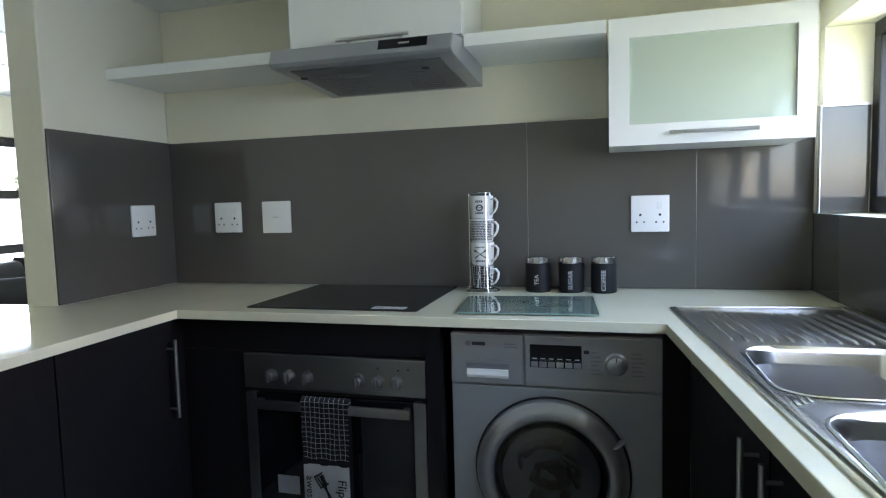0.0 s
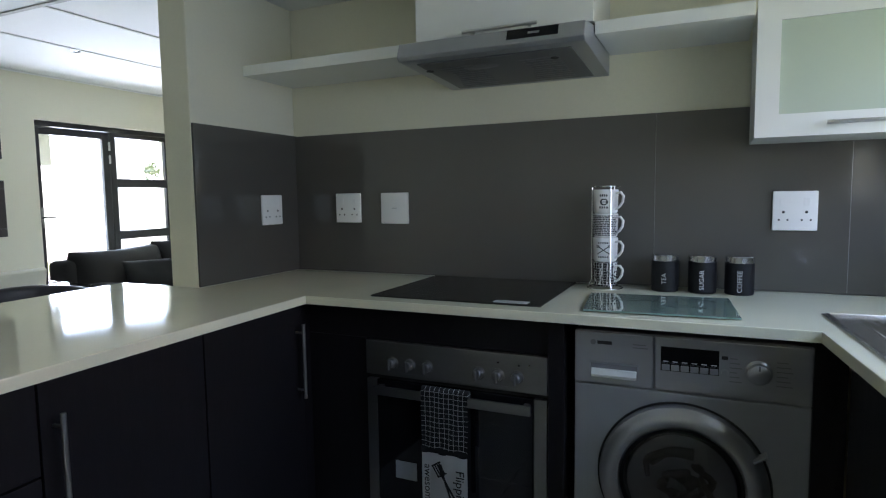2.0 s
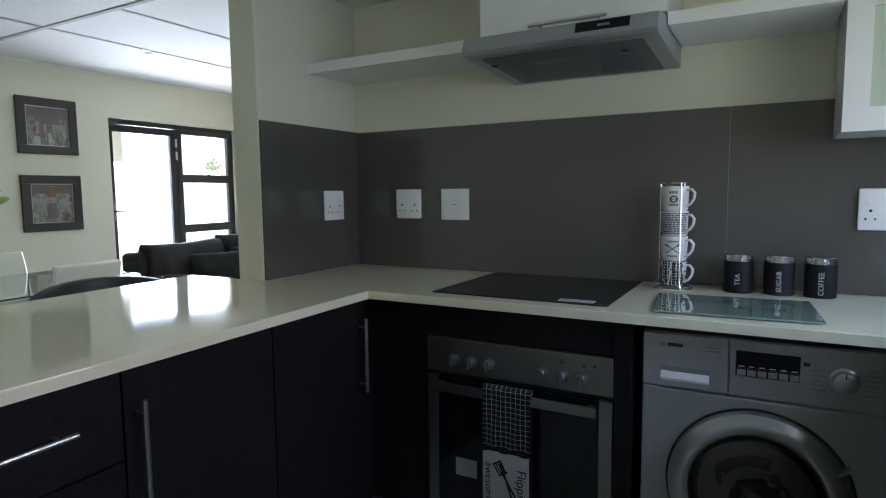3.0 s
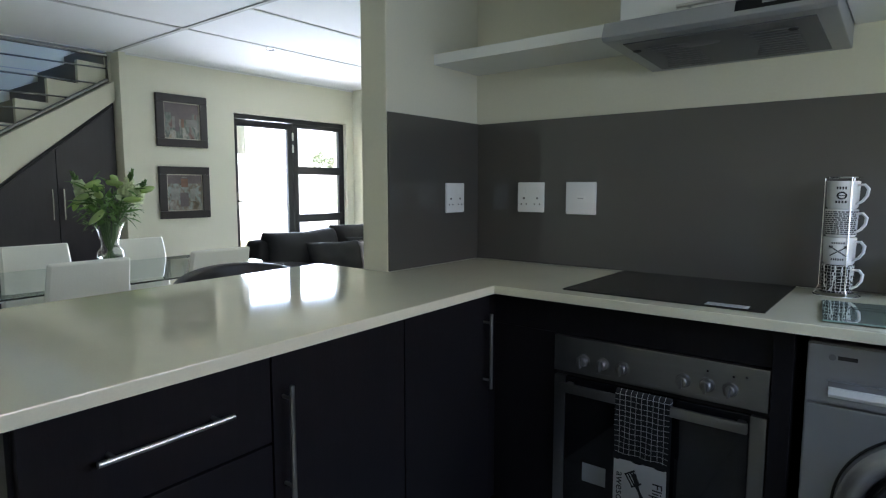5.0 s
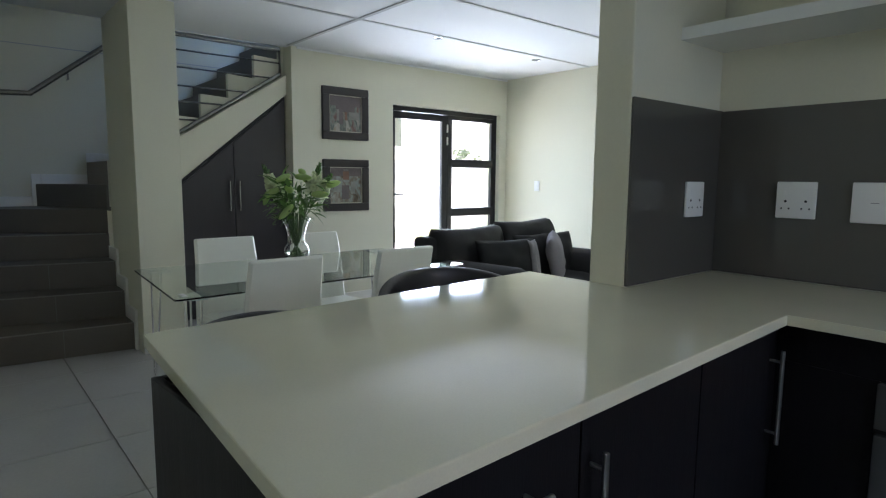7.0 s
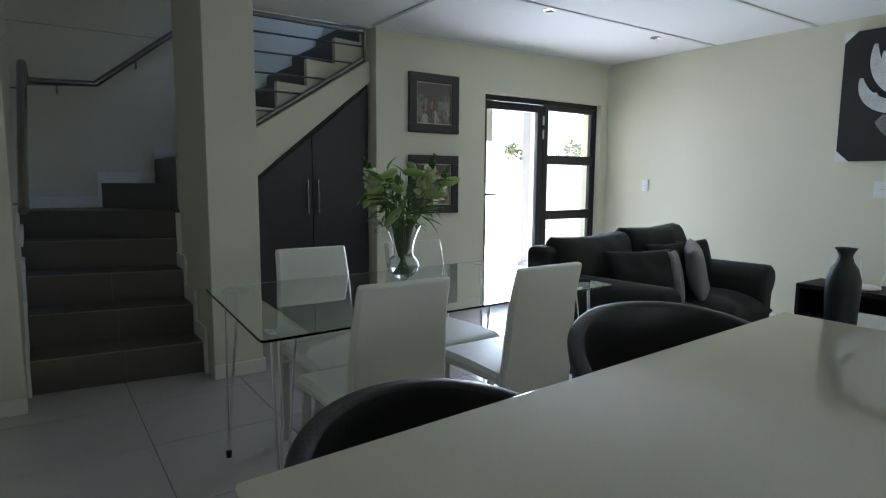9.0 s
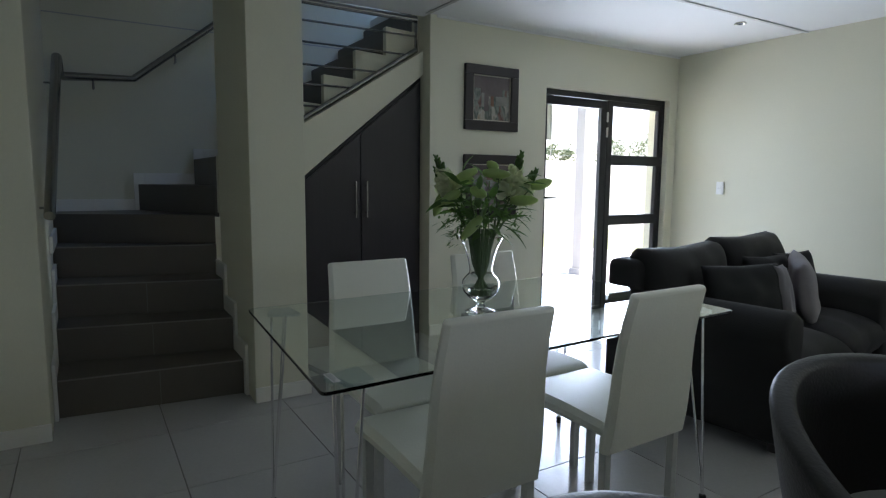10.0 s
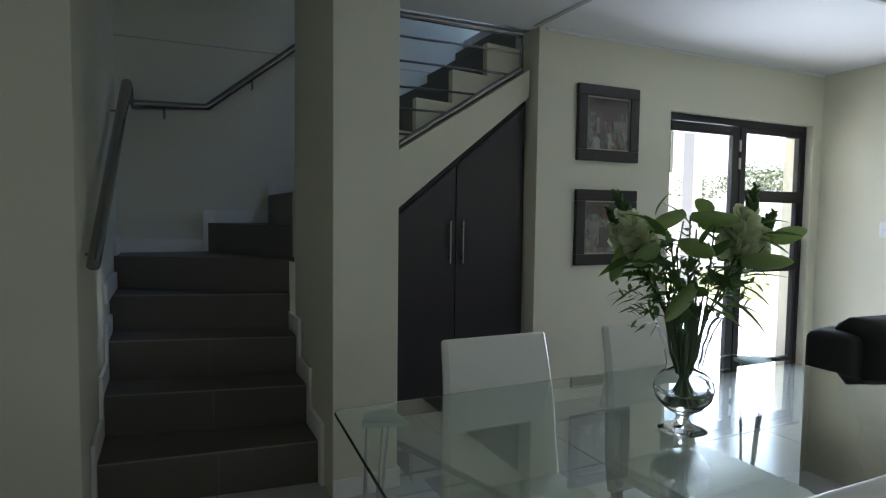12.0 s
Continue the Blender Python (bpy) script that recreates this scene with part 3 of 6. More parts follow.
# under-stair cupboard with two sloping doors
cup = thing("stair_cupboard", -5.0, 2.9, 0, "dark brown under-stair cupboard with two sloping doors", "cupboard")


def slope(y):
    return 1.256 + (y - 2.543) * 0.827


part("frame", prism([(2.305 - 2.9, 0.0), (3.45 - 2.9, 0.0), (3.45 - 2.9, slope(3.45)), (2.305 - 2.9, slope(2.305))], "x", -0.06, -0.026), CARCASS, cup, smooth=False)
for y0, y1, hy in ((2.315, 2.94, 2.893), (2.946, 3.436, 2.98)):
    d = part("door", prism([(y0 - 2.9, 0.02), (y1 - 2.9, 0.02), (y1 - 2.9, slope(y1) - 0.028), (y0 - 2.9, slope(y0) - 0.028)], "x", -0.024, -0.004, 0.002), DOORWOOD, cup, "dark brown veneered sloping door", False)
    bar_handle(d, [(0.03, hy - 2.9, 0.95), (0.03, hy - 2.9, 1.215)], [((-0.004, hy - 2.9, 0.985), (0.03, hy - 2.9, 0.985)), ((-0.004, hy - 2.9, 1.18), (0.03, hy - 2.9, 1.18))], 0.007, RAIL)

# wall handrail of the stairs
hr = thing("handrail", -5.0, 1.06, 1.0, "brushed steel handrail on brackets beside the stairs", "handrail")


def hl(x, y, z):
    return (x + 5.0, y - 1.06, z - 1.0)


part("rail", tube([hl(-4.22, 1.058, 1.05), hl(-5.9, 1.09, 2.04), hl(-5.985, 1.12, 1.93), hl(-5.985, 1.56, 1.95), hl(-5.985, 3.4, 3.42)], 0.024, 14), RAIL, hr)
for x, y, z in ((-4.4, 1.05, 1.13), (-5.7, 1.07, 1.89)):
    part("bracket", tube([hl(x, 1.012, z - 0.05), hl(x, y, z - 0.05), hl(x, y, z)], 0.006, 8), RAIL, hr)
for y, z in ((1.3, 1.92), (1.85, 2.16)):
    part("bracket", tube([hl(-6.048, y, z - 0.06), hl(-5.985, y, z - 0.06), hl(-5.985, y, z)], 0.006, 8), RAIL, hr)

# ---- glass door to the patio ----
door = thing("glass_door", XW - 0.09, 5.36, 0, "charcoal aluminium glass patio door with a three-pane side light", "door")
door["kind"] = "structure"


def dbox(name, y0, z0, y1, z1, x0=-0.03, x1=0.03, m=ALU, bev=0.004, parent=None, label=""):
    return part(name, box(x0, y0 - 5.36, z0, x1, y1 - 5.36, z1, bev), m, parent or door, label, False)


dbox("jamb", DY0, 0, DY0 + 0.035, DZ1)
dbox("jamb", DY1 - 0.04, 0, DY1, DZ1)
dbox("head", DY0 + 0.035, DZ1 - 0.05, DY1 - 0.04, DZ1)
dbox("threshold", DY0 + 0.035, 0.0, DY1 - 0.04, 0.03)
dbox("mullion", 5.415, 0.03, 5.48, DZ1 - 0.05)
leaf = dbox("leaf", DY0 + 0.04, 0.035, DY0 + 0.075, DZ1 - 0.055, -0.02, 0.024)
dbox("stile", 5.335, 0.035, 5.41, DZ1 - 0.055, -0.02, 0.024)
dbox("rail", DY0 + 0.075, DZ1 - 0.13, 5.335, DZ1 - 0.055, -0.02, 0.024)
dbox("rail", DY0 + 0.075, 0.035, 5.335, 0.13, -0.02, 0.024)
dbox("transom", 5.48, 1.38, DY1 - 0.04, 1.475)
dbox("transom", 5.48, 0.81, DY1 - 0.04, 0.905)
for y0, y1, z0, z1 in ((5.48, DY1 - 0.04, 0.03, 0.075), (5.48, DY1 - 0.04, DZ1 - 0.1, DZ1 - 0.05)):
    dbox("bead", y0, z0, y1, z1, -0.022, 0.022)
dbox("bead", DY1 - 0.075, 0.075, DY1 - 0.04, DZ1 - 0.1, -0.022, 0.022)
for y0, y1, z0, z1 in ((DY0 + 0.075, 5.335, 0.13, DZ1 - 0.13), (5.48, DY1 - 0.075, 0.075, 0.81), (5.48, DY1 - 0.075, 0.905, 1.38), (5.48, DY1 - 0.075, 1.475, DZ1 - 0.1)):
    g = dbox("pane", y0, z0, y1, z1, -0.003, 0.003, CLEAR, 0)
    g.visible_shadow = False
part("handle", tube([(0.024, DY0 + 0.06 - 5.36, 1.08), (0.07, DY0 + 0.06 - 5.36, 1.08), (0.07, DY0 + 0.16 - 5.36, 1.08)], 0.008), RAIL, door, "steel lever handle")
dbox("lock_plate", DY0 + 0.045, 0.98, DY0 + 0.07, 1.18, 0.024, 0.028, RAIL, 0.001)
for z in (1.82, 1.68):
    dbox("hinge", 5.4, z - 0.045, 5.42, z + 0.045, 0.024, 0.034, STEEL, 0.003)

# ---- kitchen window ----
win = thing("window_1", EAST + 0.16, 2.2, WZ0, "charcoal aluminium kitchen window over the sink", "window")
win["kind"] = "structure"


def wbox(name, y0, z0, y1, z1, x0=-0.025, x1=0.025, m=ALU, bev=0.004):
    return part(name, box(x0, y0 - 2.2, z0 - WZ0, x1, y1 - 2.2, z1 - WZ0, bev), m, win, "", False)


wbox("frame", WY0, WZ0 + 0.002, WY1 - 0.002, WZ0 + 0.05)
wbox("frame", WY0, WZ1 - 0.05, WY1 - 0.002, WZ1 - 0.002)
for y in (WY0, 1.86, 2.52, WY1 - 0.052):
    wbox("mullion", y, WZ0 + 0.05, y + 0.05, WZ1 - 0.05)
for y0, y1 in ((WY0 + 0.05, 1.86), (1.91, 2.52), (2.57, WY1 - 0.052)):
    g = wbox("pane", y0, WZ0 + 0.05, y1, WZ1 - 0.05, -0.003, 0.003, CLEAR, 0)
    g.visible_shadow = False

# ---- grey glass splashbacks ----
for k, (x0, x1) in enumerate(((LEFT + 0.0105, 0.7845), (0.7855, 1.3755), (1.3765, EAST - 0.0105))):
    structure("splashback", box(x0, BACK - 0.01, 0.9005, x1, BACK - 0.0005, 1.52, 0.0012), SPLASH, "grey back-painted glass splashback panel")
for x in (0.785, 1.376):
    structure("trim", box(x - 0.0005, BACK - 0.0098, 0.9005, x + 0.0005, BACK - 0.0005, 1.52), JOINT, "grey silicone joint")
structure("splashback", box(LEFT + 0.0005, 2.672, 0.9005, LEFT + 0.01, BACK - 0.0005, 1.523, 0.0012), SPLASH, "grey back-painted glass splashback panel")
structure("splashback", box(EAST - 0.01, 0.6, 0.9005, EAST - 0.0005, BACK - 0.0005, WZ0, 0.0012), SPLASH, "grey back-painted glass splashback panel")
structure("splashback", box(EAST - 0.008, WY1 - 0.01, WZ0 + 0.001, EAST + 0.13, WY1 - 0.0005, 1.505, 0.0012), SPLASH, "grey glass panel in the window reveal")
structure("trim", box(EAST - 0.012, WY1 - 0.014, WZ0, EAST - 0.0085, WY1 - 0.0005, 1.51), STEEL, "thin steel edge trim")
structure("trim", box(EAST - 0.01, WY1 - 0.014, 1.5055, EAST + 0.13, WY1 - 0.0005, 1.51), STEEL, "thin steel edge trim")

# ---- outdoors ----
structure("boundary_wall", box(-13.3, -20, -0.2, -13.1, 30, 1.75, 0.02), EXTW, "white sunlit boundary wall")
post = thing("patio_post", -6.9, 7.03, -0.05, "grey square patio post on the paving", "post")
part("shaft", box(-0.08, -0.08, 0, 0.08, 0.08, 2.7, 0.01), POSTM, post, smooth=False)
part("base", box(-0.11, -0.11, 0, 0.11, 0.11, 0.08, 0.01), POSTM, post, smooth=False)
fence = thing("wire_fence", -13.2, 12.0, 1.75, "thin wire fence on top of the white wall", "fence")
for y in range(-8, 9, 2):
    part("post", tube([(0, y, 0), (0, y, 0.55)], 0.015, 6), RAIL, fence)
for z in (0.15, 0.3, 0.45):
    part("wire", tube([(0, -9, z), (0, 9, z)], 0.004, 5), RAIL, fence)


def tree(x, y, h, r, seed):
    rnd = random.Random(seed)
    t = thing("tree", x, y, -0.2, "leafy green garden tree behind the white wall", "tree", group="garden trees")
    bm = tube([(0, 0, 0), (0.05, 0.02, h * 0.25), (-0.03, 0.05, h * 0.5), (0.04, 0, h * 0.75)], 0.13, 8, r_end=0.05)
    for _ in range(7):
        a, z0 = rnd.uniform(0, 6.28), rnd.uniform(0.35, 0.6) * h
        tube([(0, 0, z0), (math.cos(a) * r * 0.4, math.sin(a) * r * 0.4, z0 + 0.15 * h), (math.cos(a) * r * 0.75, math.sin(a) * r * 0.75, z0 + 0.24 * h)], 0.045, 6, bm, 0.012)
    part("trunk", bm, BARK, t)
    bm = bmesh.new()
    clumps = [(rnd.uniform(0, 6.28), rnd.uniform(0.15, 1.0), rnd.uniform(0.42, 1.0)) for _ in range(34)]
    for a, q, zz in clumps:
        c = Vector((math.cos(a) * r * q * 0.8, math.sin(a) * r * q * 0.8, h * zz))
        for _ in range(60):
            p = c + Vector((rnd.gauss(0, 1), rnd.gauss(0, 1), rnd.gauss(0, 0.8))) * r * 0.15
            u = Vector((rnd.gauss(0, 1), rnd.gauss(0, 1), rnd.gauss(0, 0.6))).normalized() * rnd.uniform(0.07, 0.13)
            w = u.orthogonal().normalized() * u.length * 0.45
            vs = [bm.verts.new(p + d) for d in (-u, w, u, -w)]
            bm.faces.new(vs)
    part("crown", bm, FOLIAGE, t, smooth=False)
    return t


for i, (x, y, h, r) in enumerate(((-26, 24.0, 3.2, 1.4), (-22, 28.0, 3.9, 2.0), (-26, 36, 4.2, 2.2), (-27, 30, 3.6, 1.8))):
    tree(x, y, h, r, 40 + i)

# brick house next door, seen as a reflection of the kitchen window
house = thing("neighbour_house", 7.5, 2.5, -0.2, "red-brown brick house next door", "house")
part("wall", box(0, -5, 0, 5, 5, 3.0), BRICK, house, smooth=False)
part("roof", prism([(-0.5, 2.9), (5.5, 2.9), (2.5, 4.6)], "y", -5.4, 5.4), BRICK, house, smooth=False)


# ---- kitchen: worktop, cabinets, appliances ----
TOP, THICK = 0.9, 0.028
SKEW = 0.095       # the sink run widens slightly towards the corner
DECK = [(1.25, 2.88), (1.722, 2.91), (1.722, 1.42), (1.372, 1.42)]
BOWLS = ((1.345, 2.08, 1.68, 2.415), (1.372, 1.65, 1.68, 2.005))


def rounded(x0, y0, x1, y1, r, n=6):
    pts = []
    for cx, cy, a in ((x1 - r, y1 - r, 0), (x0 + r, y1 - r, 90), (x0 + r, y0 + r, 180), (x1 - r, y0 + r, 270)):
        pts += [(cx + r * math.cos(radians(a + 90 * i / n)), cy + r * math.sin(radians(a + 90 * i / n))) for i in range(n + 1)]
    return pts


def slab(outline, holes, z0, z1, bevel=0.0):
    """A flat plate with holes."""
    bm = bmesh.new()
    edges = []
    for loop in (outline, *holes):
        vs = [bm.verts.new((x, y, z1)) for x, y in loop]
        edges += [bm.edges.new((vs[i], vs[(i + 1) % len(vs)])) for i in range(len(vs))]
    bmesh.ops.triangle_fill(bm, edges=edges, use_beauty=True)
    top = list(bm.faces)
    rim = [e for e in bm.edges if len(e.link_faces) == 1]
    made = bmesh.ops.extrude_face_region(bm, geom=top)
    for v in made["geom"]:
        if isinstance(v, bmesh.types.BMVert):
            v.co.z = z0
    bmesh.ops.recalc_face_normals(bm, faces=bm.faces)
    if bevel:
        sharp = [e for e in bm.edges if len(e.link_faces) == 2 and e.calc_face_angle(0) > 0.8 and all(abs(v.co.z - z1) < 1e-4 for v in e.verts)]
        bmesh.ops.bevel(bm, geom=sharp, offset=bevel, segments=2, affect="EDGES", profile=0.6)
    return bm


# U-shaped worktop, its free corner slightly rounded
corner = [(-1.138 + 0.012 * (1 - math.cos(radians(a))), 1.268 + 0.012 * (1 - math.sin(radians(a)))) for a in (0, 30, 60, 90)]
corner2 = [(-0.232 - 0.014 * (1 - math.sin(radians(a))), 1.213 + 0.014 * (1 - math.cos(radians(a)))) for a in (0, 30, 60, 90)]
outline = corner + corner2 + [(-0.298, 2.655), (1.22, 2.655), (1.22 + SKEW * 2.055, 0.6), (EAST - 0.011, 0.6), (EAST - 0.011, BACK - 0.011), (LEFT + 0.011, BACK - 0.011), (LEFT + 0.011, 2.668), (-1.228, 2.668)]
hole = [(1.285, 2.855), (1.7, 2.88), (1.7, 1.445), (1.4, 1.445)]
tagged(link("worktop", slab(outline, [hole], TOP - THICK, TOP, 0.003), QUARTZ), "glossy pale cream quartz U-shaped kitchen worktop", "worktop")


def cabinet(x, y, rz, w, doors, label, depth=0.56, group="base cabinets"):
    """A base unit whose front faces local -y; doors: x0, x1, z0, z1, handle points."""
    c = thing("base_cabinet", x, y, 0, label, "cabinet", rz, group)
    part("body", box(0.001, 0.0, 0.1, w - 0.001, depth, TOP - THICK - 0.001), CARCASS, c, smooth=False)
    part("plinth", box(0.001, 0.05, 0.001, w - 0.001, 0.066, 0.099), CARCASS, c, smooth=False)
    for x0, x1, z0, z1, a, b in doors:
        d = part("drawer" if abs(a[1] - b[1]) < 1e-6 else "door", box(x0 + 0.0015, -0.019, z0 + 0.0015, x1 - 0.0015, -0.001, z1 - 0.0015, 0.0012), DARK, c, smooth=False)
        e = Vector((b[0] - a[0], 0, b[1] - a[1])).normalized() * 0.03
        pa, pb = Vector((a[0], -0.05, a[1])), Vector((b[0], -0.05, b[1]))
        bar_handle(d, [pa, pb], [(pa + e + Vector((0, 0.031, 0)), pa + e), (pb - e + Vector((0, 0.031, 0)), pb - e)])
    return c


# peninsula fronts face +x: local x runs along the fronts, which stand 2.6 degrees off square
TURN = 2.6
cabinet(-0.281, 1.262, 90 + TURN, 0.482, [(0, 0.482, 0.667, 0.872, (0.105, 0.772), (0.367, 0.772)), (0, 0.482, 0.39, 0.664, (0.105, 0.58), (0.367, 0.58)), (0, 0.482, 0.11, 0.387, (0.105, 0.3), (0.367, 0.3))], "black wood-grain kitchen drawer unit at the end of the peninsula")
cabinet(-0.303, 1.746, 90 + TURN, 0.458, [(0, 0.458, 0.11, 0.872, (0.03, 0.53), (0.03, 0.795))], "black wood-grain kitchen base cabinet with a steel bar handle")
cabinet(-0.324, 2.206, 90 + TURN, 0.458, [(0, 0.458, 0.11, 0.872, (0.424, 0.545), (0.424, 0.805))], "black wood-grain kitchen base cabinet in the corner")
pen = thing("end_panel", -0.583, 1.25, 0, "black wood-grain panel closing the peninsula", "panel", TURN)
part("end_board", box(-0.32, -0.009, 0.001, 0.302, 0.009, TOP - THICK - 0.001, 0.001), DARK, pen, smooth=False)
part("back_board", box(-0.32, 0.0095, 0.001, -0.302, 1.39, TOP - THICK - 0.001, 0.001), DARK, pen, smooth=False)
# sink run fronts face -x
XR = 1.3
for y1, w, hx in ((2.655, 0.55, 0.5), (2.1, 0.55, 0.05), (1.545, 0.9, 0.85)):
    cabinet(XR + SKEW * (2.655 - y1), y1, -84.6, w, [(0, w, 0.11, 0.872, (hx, 0.535), (hx, 0.8))], "black wood-grain kitchen base cabinet below the sink", 0.25)
fill = thing("filler_panel", 0.1, 2.75, 0, "black wood-grain filler boards round the oven", "panel")
part("top_board", box(-0.449, -0.01, 0.752, 0.435, 0.01, TOP - THICK - 0.001, 0.001), DARK, fill, smooth=False)
part("side_board", box(-0.449, -0.01, 0.1, -0.206, 0.01, 0.751, 0.001), DARK, fill, smooth=False)
part("side_board", box(0.436, -0.028, 0.001, 0.484, 0.4, TOP - THICK - 0.001, 0.001), DARK, fill, smooth=False)
part("side_board", box(1.118, -0.028, 0.001, 1.19, 0.4, TOP - THICK - 0.001, 0.001), DARK, fill, smooth=False)
part("corner_board", box(-0.462, -0.088, 0.1, -0.45, 0.0, TOP - THICK - 0.001, 0.001), DARK, fill, smooth=False)
part("plinth", box(-0.449, 0.04, 0.001, 0.435, 0.056, 0.099), CARCASS, fill, smooth=False)

# ---- built-in oven ----
oven = thing("oven", 0.2, 2.744, 0.1, "built-in brushed steel oven with a black glass door", "oven")
part("body", box(-0.303, 0.002, 0.0, 0.333, 0.5, 0.648), CARCASS, oven, smooth=False)
panel = part("control_panel", box(-0.303, -0.02, 0.53, 0.333, 0.0, 0.648, 0.002), OVENSTEEL, oven, "brushed steel control panel", False)
for x in (-0.199, -0.134, -0.069, 0.112, 0.177, 0.238):
    k = lathe([(0, 0.024), (0.012, 0.024), (0.0155, 0.021), (0.0175, 0.004), (0.0215, 0.002), (0.0215, 0.0), (0, 0.0)], 24)
    box(-0.0035, -0.0175, 0.022, 0.0035, 0.0175, 0.034, 0.0015, bm=k)
    part("knob", moved(k, pose(x, -0.02, 0.577, 90)), KNOBM, panel, "dark steel control knob")
for x, z in ((0.177, 0.618), (0.245, 0.614), (0.277, 0.618)):
    part("indicator", moved(lathe([(0, 0.002), (0.003, 0.002), (0.003, 0)], 10), pose(x, -0.02, z, 90)), BLACKGLASS, panel)
for x in (-0.134, 0.022, 0.177):
    part("printed_mark", box(x - 0.03, -0.0206, 0.543, x + 0.03, -0.0201, 0.545), GREYINK, panel, smooth=False)
odoor = part("door", box(-0.261, -0.02, 0.0, 0.289, 0.0, 0.514, 0.002), BLACKGLASS, oven, "black glass oven door", False)
for x0, x1 in ((-0.301, -0.263), (0.291, 0.332)):
    part("frame", box(x0, -0.021, 0.0, x1, 0.0, 0.514, 0.002), OVENSTEEL, odoor, "brushed steel side strip", False)
hh = part("handle", box(-0.259, -0.062, 0.473, 0.292, -0.05, 0.504, 0.004), OVENSTEEL, odoor, "flat steel oven handle")
for x in (-0.25, 0.262):
    part("post", box(x, -0.05, 0.478, x + 0.02, -0.02, 0.499, 0.002), OVENSTEEL, hh)
part("sticker", box(-0.194, -0.0212, 0.176, -0.114, -0.0205, 0.238), OVENLABEL, odoor, "pale grey product sticker", False)


def drape(w, h0, h1, y, wave, nx=14, nz=18):
    bm = bmesh.new()
    rows = [[bm.verts.new((-w / 2 + w * i / nx, y - 0.003 * math.sin(i * 1.1 + j * 0.25) * wave * (0.4 + j / nz), h0 + (h1 - h0) * j / nz)) for i in range(nx + 1)] for j in range(nz + 1)]
    for j in range(nz):
        for i in range(nx):
            bm.faces.new((rows[j][i], rows[j][i + 1], rows[j + 1][i + 1], rows[j + 1][i]))
    bmesh.ops.solidify(bm, geom=list(bm.faces), thickness=0.002)
    return bm


towel = thing("tea_towel", 0.2115, 2.7, 0.316, "black checked tea towel hanging from the oven handle", "towel")
part("checked_half", drape(0.162, 0.298, 0.112, -0.026, 1.0), TOWELGRID, towel, "black cotton with white check", True)
part("fold", moved(tube([(-0.081, 0, 0), (0.081, 0, 0)], 0.0135, 14), pose(0, -0.0125, 0.297)), TOWELGRID, towel, smooth=True)
part("back_half", drape(0.158, 0.296, -0.05, 0.004, 0.4), TOWELB, towel, "", True)
part("hem", drape(0.164, 0.114, 0.094, -0.0262, 1.0, 14, 3), TOWELB, towel, "plain black band", True)
pr = part("printed_panel", drape(0.158, 0.096, -0.14, -0.027, 0.6), TOWELW, towel, "off-white printed panel", True)


def flat_print(outline_bm, name):
    return part(name, outline_bm, INK, pr, smooth=False)


for ang, kind in ((-32, "spatula"), (32, "whisk")):
    bm = box(-0.0035, -0.0005, -0.085, 0.0035, 0.0005, 0.02, 0.0)
    if kind == "spatula":
        for k in range(4):
            box(-0.015 + k * 0.0085, -0.0005, 0.022, -0.0105 + k * 0.0085, 0.0005, 0.06, bm=bm)
        box(-0.016, -0.0005, 0.058, 0.0195, 0.0005, 0.063, bm=bm)
        box(-0.016, -0.0005, 0.018, 0.0195, 0.0005, 0.023, bm=bm)
    else:
        box(-0.007, -0.0005, 0.018, 0.007, 0.0005, 0.055, 0.0, bm=bm)
    flat_print(moved(bm, pose(0.004, -0.034, 0.012, 0, ang * (1 if kind == "spatula" else -0.6), 0)), kind)
flat_print(moved(lettering("Flippin", 0.042), pose(0.055, -0.034, 0.0, 90, 90, 0)), "lettering")
flat_print(moved(lettering("awesome", 0.036), pose(-0.056, -0.034, -0.01, 90, 90, 0)), "lettering")

# ---- hob ----
hob = thing("hob", 0.218, 2.975, TOP, "black ceramic hob let into the pale worktop", "hob")
part("glass", box(-0.295, -0.255, 0.0005, 0.295, 0.265, 0.006, 0.002), HOBM, hob, "", False)
part("label", box(0.14, -0.245, 0.0061, 0.25, -0.205, 0.0066), STICKER, hob, "small white label", False)
for k in range(3):
    part("printed_line", box(0.15, -0.238 + k * 0.01, 0.0067, 0.24, -0.235 + k * 0.01, 0.007), GREYINK, hob, smooth=False)

# ---- washing machine ----
wm = thing("washing_machine", 0.912, 2.75, 0.001, "silver front-loading washing machine under the worktop", "washing machine")
part("body", box(-0.302, 0.0, 0.01, 0.31, 0.5, 0.838, 0.006), SILVER, wm, "", False)
part("front_panel", box(-0.3, -0.008, 0.02, 0.308, -0.0005, 0.678, 0.004), SILVER, wm, "silver enamelled front", False)
cp = part("control_panel", box(-0.075, -0.012, 0.684, 0.308, -0.0005, 0.836, 0.004), SILVERDK, wm, "brushed silver control panel", False)
dr = part("detergent_drawer", box(-0.3, -0.013, 0.684, -0.079, -0.0005, 0.836, 0.004), SILVERDK, wm, "brushed silver detergent drawer", False)
# Flat grey plate paints the shade of the pull's pocket; nothing is cut in.
part("recess_shade", box(-0.252, -0.0138, 0.703, -0.122, -0.0132, 0.744), GREYINK, dr, "grey plate coloured as the shade inside the drawer pull", False)
part("pull", prism([(-0.019, 0.728), (-0.0142, 0.73), (-0.0142, 0.706), (-0.0155, 0.703), (-0.021, 0.712)], "x", -0.25, -0.124), PLASTIC, dr, "pale recessed drawer pull", False)
part("pull_rim", box(-0.256, -0.016, 0.744, -0.118, -0.0135, 0.75, 0.001), SILVER, dr, smooth=False)
